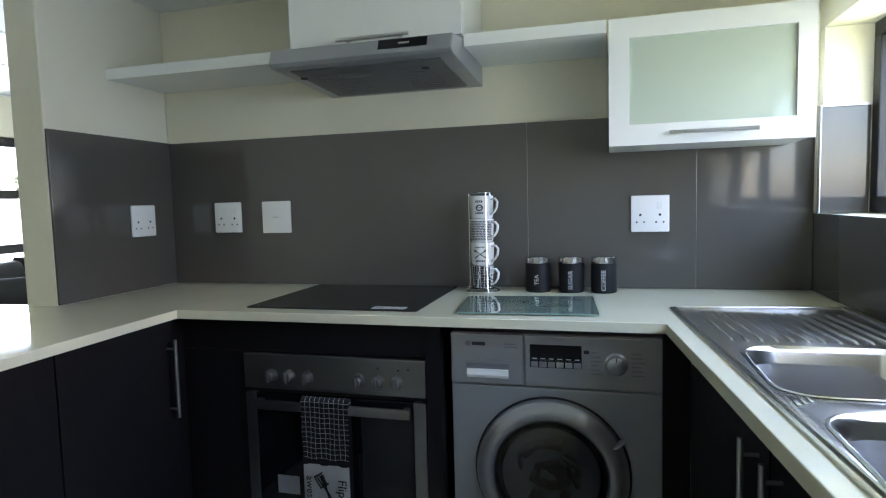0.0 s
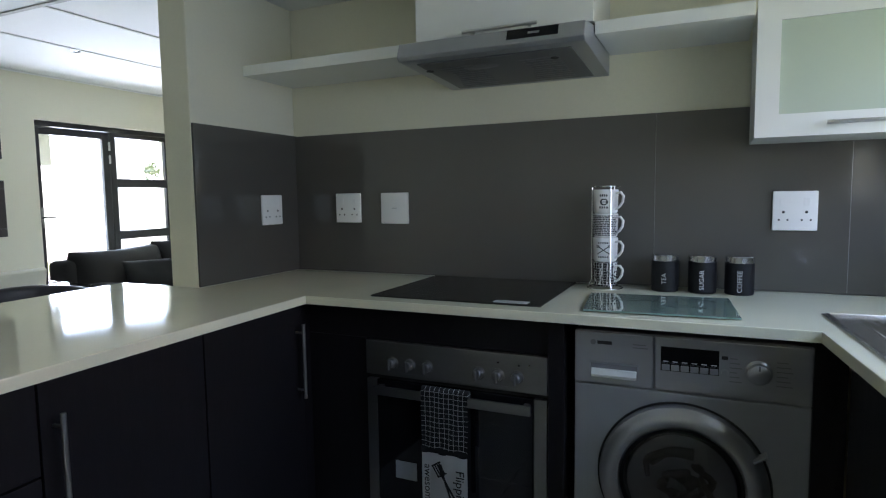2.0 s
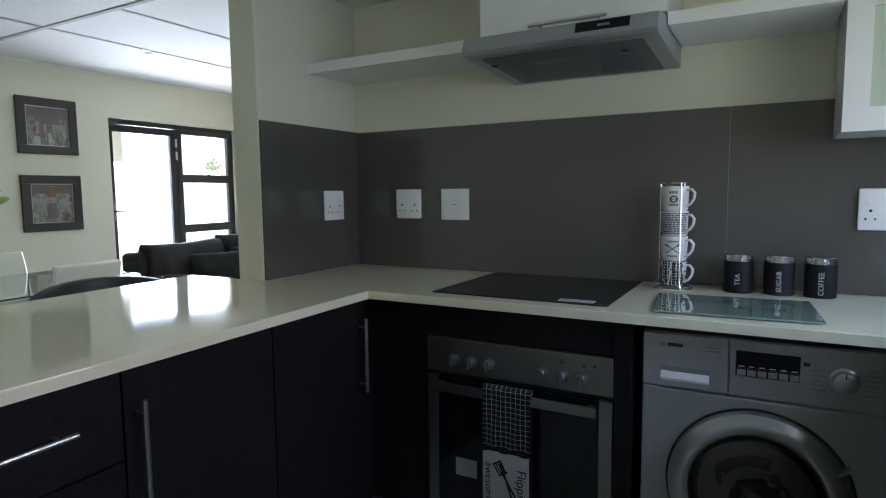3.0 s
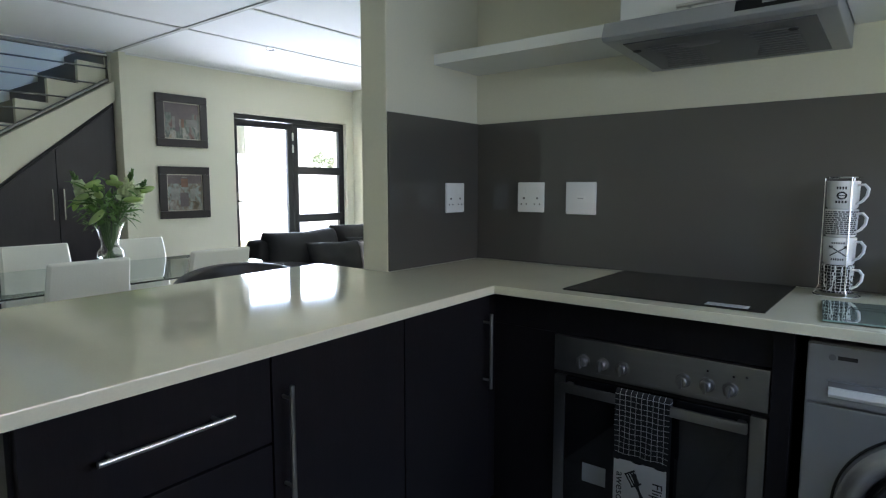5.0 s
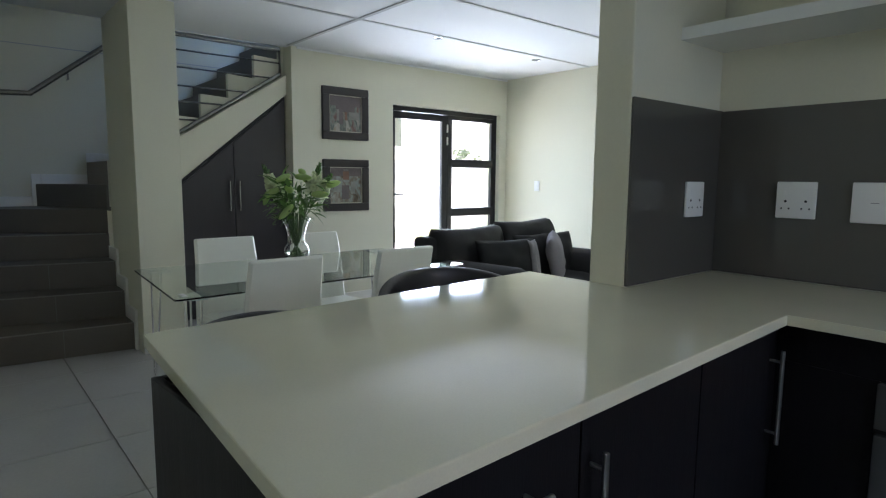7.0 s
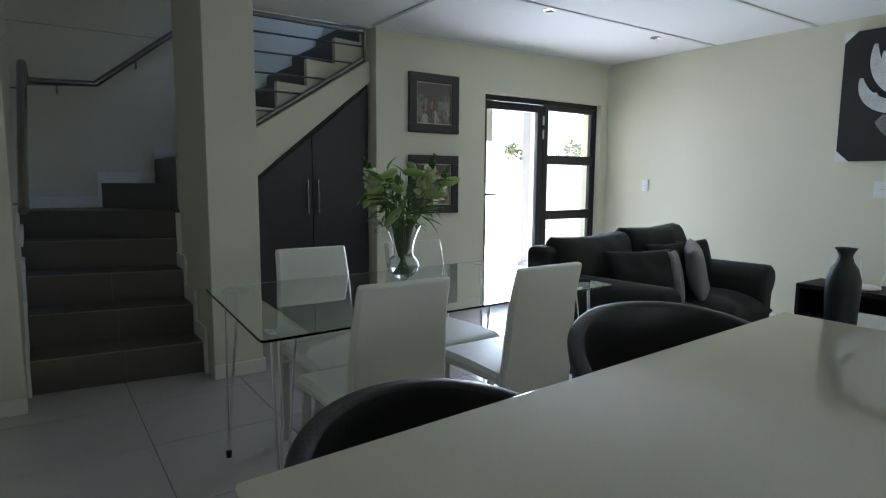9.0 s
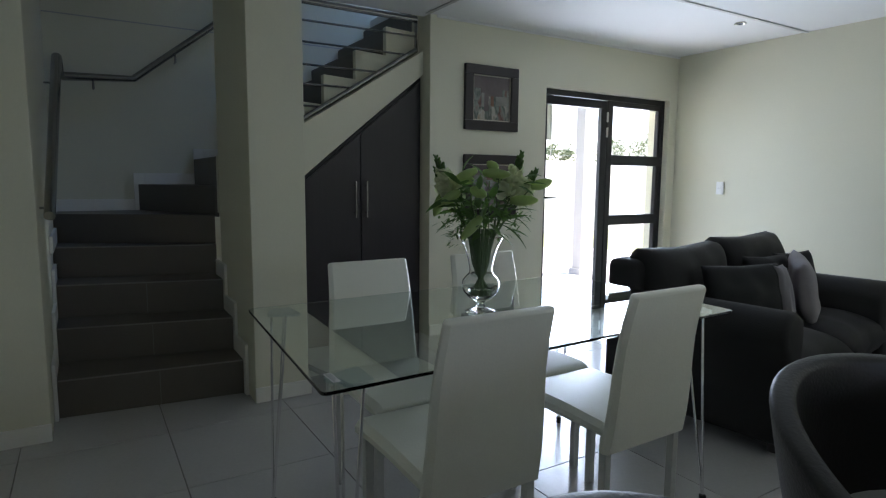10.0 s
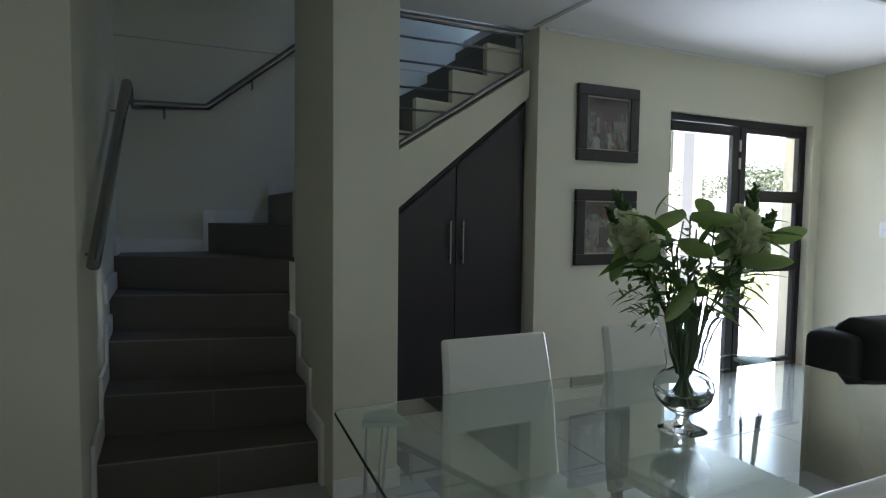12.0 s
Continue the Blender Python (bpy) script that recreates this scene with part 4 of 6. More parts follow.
part("emblem", moved(lathe([(0, 0.001), (0.008, 0.001), (0.008, 0)], 20), pose(-0.246, -0.0135, 0.806, 90)), GREYINK, dr)
part("brand_bar", box(-0.234, -0.0142, 0.801, -0.193, -0.0135, 0.811), INK, dr, smooth=False)
for k, w in enumerate((0.035, 0.04)):
    part("printed_mark", box(-0.135, -0.0142, 0.806 - k * 0.009, -0.135 + w, -0.0135, 0.809 - k * 0.009), GREYINK, dr, smooth=False)
disp = part("display", box(-0.06, -0.0145, 0.764, 0.088, -0.0125, 0.81, 0.001), BLACKGLASS, cp, "black display window", False)
part("button_strip", box(-0.06, -0.0143, 0.742, 0.088, -0.0125, 0.7635, 0.001), BLACKGLASS, cp, smooth=False)
for k in range(6):
    part("button", box(-0.057 + k * 0.0245, -0.018, 0.744, -0.036 + k * 0.0245, -0.0146, 0.7605, 0.0015), SILVERDK, cp, smooth=False)
    part("printed_mark", box(-0.054 + k * 0.0245, -0.015, 0.7675, -0.04 + k * 0.0245, -0.0146, 0.77), TEXTM, disp, smooth=False)
dial = lathe([(0, 0.028), (0.022, 0.028), (0.026, 0.025), (0.027, 0.006), (0.0325, 0.003), (0.0325, 0.0)], 40)
d = part("dial", moved(dial, pose(0.183, -0.012, 0.76, 90)), SILVERDK, cp, "round programme dial")
part("pointer", box(0.1815, -0.041, 0.772, 0.1845, -0.0402, 0.785), INK, d, smooth=False)
for k in range(6):
    for x0, w in ((0.114, 0.03), (0.224, 0.038)):
        part("printed_mark", box(x0, -0.0126, 0.728 + k * 0.0125, x0 + w - 0.006 * (k % 3), -0.0121, 0.7305 + k * 0.0125), GREYINK, cp, smooth=False)
part("start_button", moved(lathe([(0, 0.004), (0.008, 0.004), (0.009, 0)], 20), pose(0.102, -0.012, 0.752, 90)), SILVERDK, cp)
part("start_print", box(0.094, -0.0126, 0.787, 0.109, -0.0121, 0.797), INK, cp, smooth=False)
CX, CZ = -0.002, 0.426
pd = part("porthole_ring", moved(lathe([(0.222, 0.0), (0.222, 0.012), (0.218, 0.02), (0.211, 0.023), (0.206, 0.03), (0.19, 0.038), (0.176, 0.039), (0.168, 0.034), (0.163, 0.018), (0.163, 0.0)], 72), pose(CX, -0.009, CZ, 90)), SILVERDK, wm, "silver porthole door ring")
part("dark_groove", moved(lathe([(0.229, 0.0), (0.229, 0.001), (0.2225, 0.001), (0.2225, 0.0)], 72), pose(CX, -0.0083, CZ, 90)), HOLE, wm)
part("inner_ring", moved(lathe([(0.162, 0.03), (0.15, 0.026), (0.14, 0.01), (0.138, -0.02)], 72), pose(CX, -0.009, CZ, 90)), BLACKGLASS, pd)
pg = part("porthole_glass", moved(lathe([(0.16, 0.024), (0.13, 0.034), (0.08, 0.042), (0.0, 0.045), (0.0, 0.041), (0.08, 0.038), (0.13, 0.03), (0.158, 0.02)], 56), pose(CX, -0.009, CZ, 90)), glass("smoked_porthole_glass", (0.6, 0.6, 0.62)), pd, "smoked glass porthole")
part("drum", moved(lathe([(0.137, 0.008), (0.137, -0.006), (0.0, -0.007)], 40), pose(CX, -0.009, CZ, 90)), HOLE, wm)
rnd = random.Random(5)
for k in range(16):
    a, r, w = rnd.uniform(0, 6.28), rnd.uniform(0.02, 0.1), rnd.uniform(0.7, 1.6)
    fold = [(CX + r * math.cos(a + q * w / 6) + 0.012 * math.sin(q + k), -0.022 - 0.008 * math.sin(q * 0.6), CZ + r * math.sin(a + q * w / 6)) for q in range(7)]
    part("laundry", tube(fold, rnd.uniform(0.009, 0.017), 8, r_end=0.006), WASH, wm, "crumpled laundry behind the glass", "all")
part("door_latch", prism([(CX + 0.176, CZ + 0.104), (CX + 0.208, CZ + 0.124), (CX + 0.211, CZ + 0.118), (CX + 0.179, CZ + 0.098)], "y", -0.05, -0.012, 0.003), SILVERDK, pd, "silver door grip")
for x in (-0.27, 0.27):
    part("foot", lathe([(0, 0.0), (0.02, 0.0), (0.02, 0.012), (0, 0.012)], 14, x, 0.04), RUBBER, wm)

# ---- sink unit ----
sink = thing("sink", 1.492, 2.175, TOP, "double-bowl stainless steel sink with a ribbed drainer", "sink")


def sl(pts):
    return [(x - 1.492, y - 2.175) for x, y in pts]


holes = [sl(rounded(*b, 0.07)) for b in BOWLS]
part("deck", slab(sl(DECK), holes, -0.004, 0.005, 0.002), SINKSTEEL, sink, "polished steel deck")
rimpts = sl([(1.263, 2.868), (1.71, 2.897), (1.71, 1.432), (1.384, 1.432)])
part("raised_rim", tube([(x, y, 0.0055) for x, y in rimpts + rimpts[:1]], 0.004, 8), SINKSTEEL, sink)
for b in BOWLS:
    bm = bmesh.new()
    loops = []
    for inset, z in ((-0.008, 0.006), (-0.004, 0.0075), (0.0, 0.006), (0.006, -0.004), (0.012, -0.1), (0.03, -0.14), (0.07, -0.15)):
        loops.append([bm.verts.new((x, y, z)) for x, y in sl(rounded(b[0] + inset, b[1] + inset, b[2] - inset, b[3] - inset, max(0.02, 0.07 - inset * 0.4)))])
    for p, q in zip(loops, loops[1:]):
        for i in range(len(p)):
            bm.faces.new((p[i], p[(i + 1) % len(p)], q[(i + 1) % len(p)], q[i]))
    bm.faces.new(loops[-1])
    bw = part("bowl", bm, SINKSTEEL, sink, "deep steel bowl")
    part("drain", lathe([(0.04, -0.149), (0.038, -0.147), (0.03, -0.148), (0.0, -0.1485)], 24, (b[0] + b[2]) / 2 - 1.492, (b[1] + b[3]) / 2 - 2.175), CHROME, bw)
for i in range(12):
    x = 1.325 + i * 0.031 - 1.492
    part("drainer_rib", tube([(x + 0.018, 2.45 - 2.175, -0.007), (x + 0.017, 2.475 - 2.175, 0.0025), (x, 2.795 - 2.175, 0.0025), (x, 2.825 - 2.175, -0.007)], 0.0075, 10), SINKSTEEL, sink)
for i in range(3):
    part("overflow_slot", box(1.352 + 0.012 * i - 1.492, 2.03 - 2.175 + 0.01 * i, 0.0052, 1.359 + 0.012 * i - 1.492, 2.075 - 2.175 + 0.01 * i, 0.0062, 0.0005), SINKSTEEL, sink)

# ---- cooker hood with the white cupboard above, shelves and glass cabinet ----
hood = thing("cooker_hood", 0.305, BACK - 0.001, 1.66, "silver-grey slim cooker hood below the white cupboard", "cooker hood")
prof = [(0.0, 0.005), (-0.46, 0.028), (-0.475, 0.04), (-0.455, 0.088), (-0.28, 0.114), (0.0, 0.114)]
part("body", prism(prof, "x", -0.31, 0.315, 0.004), HOODM, hood, "silver-grey enamelled hood body", False)
ang = math.degrees(math.atan2(0.023, 0.46))
under = part("grille", moved(box(-0.26, -0.42, -0.004, 0.265, -0.04, -0.0005, 0.001), pose(0, 0, 0.005, -ang)), HOODUNDER, hood, "grey underside filter plate", False)
for col, x0 in enumerate((-0.21, 0.075)):
    for row in range(11):
        part("slot", moved(box(x0 + 0.02 * math.sin(row * 0.4) , -0.35 + row * 0.027, -0.0065, x0 + 0.135, -0.343 + row * 0.027, -0.0042, 0.0008), pose(0, 0, 0.005, -ang)), HOODSLOT, under, smooth=False)
part("lamp_lens", moved(lathe([(0, -0.0065), (0.05, -0.006), (0.062, -0.0042)], 32), pose(-0.04, -0.385, 0.005, -ang) @ Matrix.Diagonal((1, 0.45, 1, 1))), HOODSLOT, hood, "oval lamp lens")
for x in (-0.22, 0.21):
    part("catch", moved(lathe([(0, -0.0062), (0.012, -0.006), (0.013, -0.0042)], 16), pose(x, -0.4, 0.005, -ang)), HOLE, hood)
part("display", prism([(-0.4692, 0.054), (-0.4567, 0.084), (-0.4585, 0.0848), (-0.471, 0.0547)], "x", 0.075, 0.236), BLACKGLASS, hood, "black control strip", False)
part("brand_bar", prism([(-0.466, 0.0655), (-0.4631, 0.0725), (-0.4643, 0.073), (-0.4672, 0.066)], "x", 0.142, 0.178), GREYINK, hood, smooth=False)

wc = thing("wall_cupboard", 0.305, BACK - 0.001, 1.776, "glossy white wall cupboard above the cooker hood", "cupboard")
part("body", box(-0.31, -0.305, 0.0, 0.315, 0.0, 0.66, 0.001), WHITE, wc, "", False)
d = part("door", box(-0.31, -0.326, 0.002, 0.315, -0.3055, 0.658, 0.002), WHITE, wc, "glossy white flap door", False)
bar_handle(d, [(-0.118, -0.358, 0.012), (0.142, -0.358, 0.012)], [((-0.085, -0.326, 0.012), (-0.085, -0.358, 0.012)), ((0.11, -0.326, 0.012), (0.11, -0.358, 0.012))], 0.006)
for x0, x1, z0, z1 in ((LEFT + 0.001, -0.008, 1.742, 1.784), (0.623, 1.072, 1.737, 1.777), (LEFT + 0.001, -0.008, 2.09, 2.13), (0.623, EAST - 0.001, 2.09, 2.13)):
    s = thing("wall_shelf", (x0 + x1) / 2, BACK - 0.001, z0, "thick white wall shelf", "shelf", group="white shelves")
    w = (x1 - x0) / 2
    part("board", box(-w, -0.322, 0, w, 0.0, z1 - z0, 0.0015), WHITE, s, smooth=False)
gc = thing("glass_cabinet", 1.366, BACK - 0.011, 1.394, "white wall cabinet with a frosted green glass door", "cabinet")
bm = box(-0.285, -0.27, 0.0, 0.285, 0.0, 0.018)
box(-0.285, -0.27, 0.018, -0.268, 0.0, 0.367, bm=bm)
box(0.268, -0.27, 0.018, 0.285, 0.0, 0.367, bm=bm)
box(-0.285, -0.27, 0.367, 0.285, 0.0, 0.385, bm=bm)
part("body", bm, WHITE, gc, smooth=False)
part("back_board", box(-0.267, -0.012, 0.019, 0.267, -0.002, 0.366), WHITE, gc, smooth=False)
df = part("door_frame", box(-0.287, -0.292, -0.002, 0.287, -0.2715, 0.062), WHITE, gc, "white door frame", False)
for x0, x1, z0, z1 in ((-0.287, -0.226, 0.062, 0.3255), (0.238, 0.287, 0.062, 0.3255), (-0.287, 0.287, 0.3255, 0.386)):
    part("rail", box(x0, -0.292, z0, x1, -0.2715, z1), WHITE, df, smooth=False)
part("frosted_pane", box(-0.2255, -0.284, 0.063, 0.2375, -0.279, 0.325), FROST, df, "frosted pale green glass", False)
bar_handle(df, [(-0.112, -0.322, 0.03), (0.133, -0.322, 0.03)], [((-0.085, -0.292, 0.03), (-0.085, -0.322, 0.03)), ((0.105, -0.292, 0.03), (0.105, -0.322, 0.03))], 0.006)


# ---- sockets and switches ----
def plate(name, m, label, kind, w=0.13, h=0.13):
    """A square wall plate facing local -y."""
    s = new(name)
    s.matrix_basis = m
    tagged(s, label, "socket" if kind == "socket" else "switch", "wall plates")
    part("plate", box(-w / 2, -0.01, -h / 2, w / 2, -0.0005, h / 2, 0.004), PLASTIC, s)
    if kind == "socket":
        for cx in (-0.033, 0.033):
            part("rocker", box(cx - 0.009, -0.0125, 0.018, cx + 0.009, -0.0102, 0.042, 0.001), PLASTIC, s, smooth=False)
            for dx, dz, r in ((0, -0.004, 0.0045), (-0.0125, -0.03, 0.0032), (0.0125, -0.03, 0.0032)):
                part("hole", moved(lathe([(0, 0.0006), (r, 0.0006), (r, 0)], 14), pose(cx + dx, -0.0101, dz, 90)), HOLE, s)
    elif kind == "isolator":
        part("rocker", box(-0.02, -0.0125, -0.008, 0.02, -0.0102, 0.008, 0.001), PLASTIC, s, smooth=False)
        part("mark", box(-0.012, -0.0129, -0.001, 0.012, -0.0126, 0.001), GREYINK, s, smooth=False)
    else:
        part("rocker", box(-w * 0.22, -0.0125, -h * 0.3, w * 0.22, -0.0102, h * 0.3, 0.001), PLASTIC, s, smooth=False)
        part("gap_line", box(-w * 0.22, -0.0129, -0.001, w * 0.22, -0.0126, 0.001), GREYINK, s, smooth=False)
    return s


plate("wall_socket", pose(-0.513, BACK - 0.0105, 1.189), "white plastic double wall socket on the grey splashback", "socket")
plate("cooker_switch", pose(-0.277, BACK - 0.0105, 1.187), "white plastic cooker isolator switch on the grey splashback", "isolator", 0.134, 0.134)
plate("wall_socket", pose(1.221, BACK - 0.0105, 1.172), "white plastic double wall socket on the grey splashback", "socket")
plate("wall_socket", pose(LEFT + 0.0105, 3.085, 1.186, 0, 0, 90), "white plastic double wall socket on the grey splashback", "socket")

# ---- things on the worktop ----
for word, x, size in (("TEA", 0.83, 0.021), ("SUGAR", 0.948, 0.021), ("COFFEE", 1.061, 0.021)):
    c = thing("canister", x, 3.18, TOP, "black storage canister with a steel lid, lettered " + word, "canister", 0, "storage canisters")
    part("body", lathe([(0, 0.0005), (0.042, 0.0005), (0.0445, 0.003), (0.0445, 0.105), (0, 0.105)], 40), CANBLK, c, "matt black enamel body")
    part("lid", lathe([(0.0, 0.1265), (0.042, 0.1265), (0.0448, 0.124), (0.0448, 0.1055), (0, 0.1055)], 40), SINKSTEEL, c, "brushed steel lid")
    bm = moved(lettering(word, size), pose(0, 0, 0, 0, 0, 90))
    for v in bm.verts:
        a, r = v.co.x / 0.0445, 0.0448 + v.co.z * 0.5
        v.co = Vector((math.sin(a) * r, -math.cos(a) * r, v.co.y + 0.046))
    part("lettering", bm, TEXTM, c, "silver lettering", False)

rack = thing("mug_stand", 0.632, 3.15, TOP, "chrome stand holding four stacked printed mugs", "mug stand")
part("base_ring", tube([(0.06 * math.cos(a * math.pi / 16), 0.06 * math.sin(a * math.pi / 16), 0.004) for a in range(33)], 0.0025, 8), CHROME, rack)
part("base_plate", lathe([(0, 0.014), (0.046, 0.014), (0.046, 0.012), (0, 0.012)], 30), CHROME, rack)
for a in (60, 180, 300):
    part("wire", tube([(0.06 * math.cos(radians(a)), 0.06 * math.sin(radians(a)), 0.004), (0.047 * math.cos(radians(a)), 0.047 * math.sin(radians(a)), 0.03), (0.047 * math.cos(radians(a)), 0.047 * math.sin(radians(a)), 0.362)], 0.0018, 6), CHROME, rack)
part("top_ring", tube([(0.047 * math.cos(a * math.pi / 16), 0.047 * math.sin(a * math.pi / 16), 0.362) for a in range(33)], 0.0018, 6), CHROME, rack)
for k in range(4):
    z0 = 0.0145 + k * 0.0845
    mug = thing("mug", 0.632, 3.15, TOP + z0, ("black mug with a white honeycomb print", "white mug printed with crossed utensils", "white mug covered in small print", "white mug with a printed kiss emblem")[k] + " in the stand", "mug", -28, "stacked mugs")
    part("cup", lathe([(0, 0.0), (0.036, 0.0), (0.041, 0.008), (0.0435, 0.1), (0.0425, 0.1035), (0.041, 0.1), (0.038, 0.01), (0, 0.006)], 40), HEXM if k == 0 else MUG, mug)
    part("handle", tube([(0.042, 0, 0.088), (0.062, 0, 0.09), (0.073, 0, 0.075), (0.07, 0, 0.05), (0.058, 0, 0.03), (0.041, 0, 0.018)], 0.0045, 10), MUG, mug, "white loop handle")

    def wrap(bm):
        for v in bm.verts:
            a, r = v.co.x / 0.043, 0.0412 + 0.0025 * v.co.y / 0.1 + 0.0006 + v.co.z * 0.3
            v.co = Vector((math.sin(a + 0.5) * r, -math.cos(a + 0.5) * r, v.co.y))
        return bm

    bm = bmesh.new()
    rnd = random.Random(60 + k)
    if k == 1:
        for s in (-1, 1):
            for q in range(12):
                box(s * (-0.02 + q * 0.0034) - 0.002, 0.034 + q * 0.0028, 0, s * (-0.02 + q * 0.0034) + 0.002, 0.038 + q * 0.0028, 0.0003, bm=bm)
            for q in range(4):
                box(s * 0.02 - 0.006, 0.062 + q * 0.003, 0, s * 0.02 + 0.006, 0.064 + q * 0.003, 0.0003, bm=bm)
        for q in range(6):
            box(-0.018 + q * 0.006, 0.08, 0, -0.0145 + q * 0.006, 0.087, 0.0003, bm=bm)
            box(-0.018 + q * 0.006, 0.018, 0, -0.0145 + q * 0.006, 0.026, 0.0003, bm=bm)
    elif k == 2:
        for row in range(12):
            x = -0.048
            while x < 0.045:
                w = rnd.uniform(0.005, 0.014)
                box(x, 0.01 + row * 0.0075, 0, x + w, 0.0145 + row * 0.0075, 0.0003, bm=bm)
                x += w + 0.0025
    elif k == 3:
        for q in range(18):
            a = q * math.pi / 9
            box(0.011 * math.cos(a) - 0.0025, 0.05 + 0.012 * math.sin(a) - 0.0025, 0, 0.011 * math.cos(a) + 0.0025, 0.05 + 0.012 * math.sin(a) + 0.0025, 0.0003, bm=bm)
        box(-0.009, 0.0485, 0, 0.009, 0.0515, 0.0003, bm=bm)
        for q in range(4):
            box(-0.014 + q * 0.007, 0.073, 0, -0.0095 + q * 0.007, 0.083, 0.0003, bm=bm)
            box(-0.016 + q * 0.008, 0.022, 0, -0.011 + q * 0.008, 0.031, 0.0003, bm=bm)
    mug.scale = (1, 1, 0.805)
    if k:
        part("print", wrap(bm), INK, mug, "black print", False)
    else:
        bm.free()

board = thing("cutting_board", 0.832, 2.87, TOP, "glass worktop saver with a faint fish print", "cutting board")
part("glass", prism([(-0.19, -0.168), (0.218, -0.15), (0.195, 0.165), (-0.222, 0.132)], "z", 0.003, 0.0075, 0.0012), BOARDGLASS, board, "grey-green patterned glass", False)
for fx, fy, fs in ((-0.09, 0.04, 1.0), (0.06, -0.03, 0.85), (0.1, 0.09, 0.7)):
    tail = [(fx + fs * (0.055 * math.cos(a)), fy + fs * 0.02 * math.sin(a)) for a in [radians(25 + 310 * q / 14) for q in range(15)]]
    part("fish_print", tube([(u, w, 0.0072) for u, w in tail + [(fx + fs * 0.085, fy + fs * 0.022), (fx + fs * 0.085, fy - fs * 0.022), tail[0]]], 0.0015, 5), INK, board, "black fish outline", False)
for x, y in ((-0.17, -0.14), (0.18, -0.13), (0.165, 0.13), (-0.18, 0.11)):
    part("foot", lathe([(0, 0.0005), (0.008, 0.0005), (0.008, 0.003), (0, 0.003)], 12, x, y), RUBBER, board)


# ---- dining table ----
table = thing("dining_table", -2.68, 2.46, 0, "clear glass dining table on thin chrome hairpin legs", "table")
TZ = 0.76
TABLE_CORNERS = [(0.502, -0.836), (0.44, 0.785), (-0.49, 0.822), (-0.446, -0.776)]


def soft_corners(pts, rad, n=4):
    """The outline of a plate with its corners rounded."""
    out = []
    for i, p in enumerate(pts):
        p, q, w = Vector(p), Vector(pts[i - 1]), Vector(pts[(i + 1) % len(pts)])
        a, c = p + (q - p).normalized() * rad, p + (w - p).normalized() * rad
        out += [tuple(a * (1 - k / n) ** 2 + p * 2 * (k / n) * (1 - k / n) + c * (k / n) ** 2) for k in range(n + 1)]
    return out


top = part("tabletop", prism(soft_corners(TABLE_CORNERS, 0.02), "z", TZ - 0.009, TZ, 0.002), TABLEGLASS, table, "clear green-edged glass top", False)
top.visible_shadow = False
FROSTED = mat("frosted_glass_plate", (0.5, 0.58, 0.55), 0.3, vary=0.05)
for cx, cy in TABLE_CORNERS:
    sx, sy = (1 if cx > 0 else -1), (1 if cy > 0 else -1)
    px, py = cx - sx * 0.09, cy - sy * 0.1
    leg = part("leg", tube([(px - sx * 0.045, py, TZ - 0.018), (px + sx * 0.05, py + sy * 0.035, 0.03)], 0.0048, 8), CHROME, table, "chrome hairpin leg")
    part("rod", tube([(px + sx * 0.045, py - sy * 0.02, TZ - 0.018), (px + sx * 0.052, py + sy * 0.035, 0.03)], 0.0048, 8), CHROME, leg)
    part("rod", tube([(px, py + sy * 0.04, TZ - 0.018), (px + sx * 0.05, py + sy * 0.037, 0.03)], 0.0048, 8), CHROME, leg)
    part("plate", prism(soft_corners([(px - 0.065 * sx, py - 0.05 * sy), (px + 0.06 * sx, py - 0.045 * sy), (px + 0.05 * sx, py + 0.03 * sy), (px - 0.02 * sx, py + 0.06 * sy)][::sx * sy], 0.012), "z", TZ - 0.02, TZ - 0.0095, 0.001), FROSTED, leg, "frosted glass fixing plate", False)
    part("rubber_foot", lathe([(0, 0.001), (0.012, 0.001), (0.013, 0.03), (0, 0.032)], 12, px + sx * 0.051, py + sy * 0.036), RUBBER, leg)
sticker = part("sticker", box(0.38, -0.79, TZ + 0.0005, 0.45, -0.77, TZ + 0.001), CARD, table, "small white sticker with faint print", False)
for k in range(3):
    part("printed_line", box(0.386, -0.786 + k * 0.005, TZ + 0.0011, 0.444 - 0.008 * k, -0.784 + k * 0.005, TZ + 0.0014), GREYINK, sticker, smooth=False)


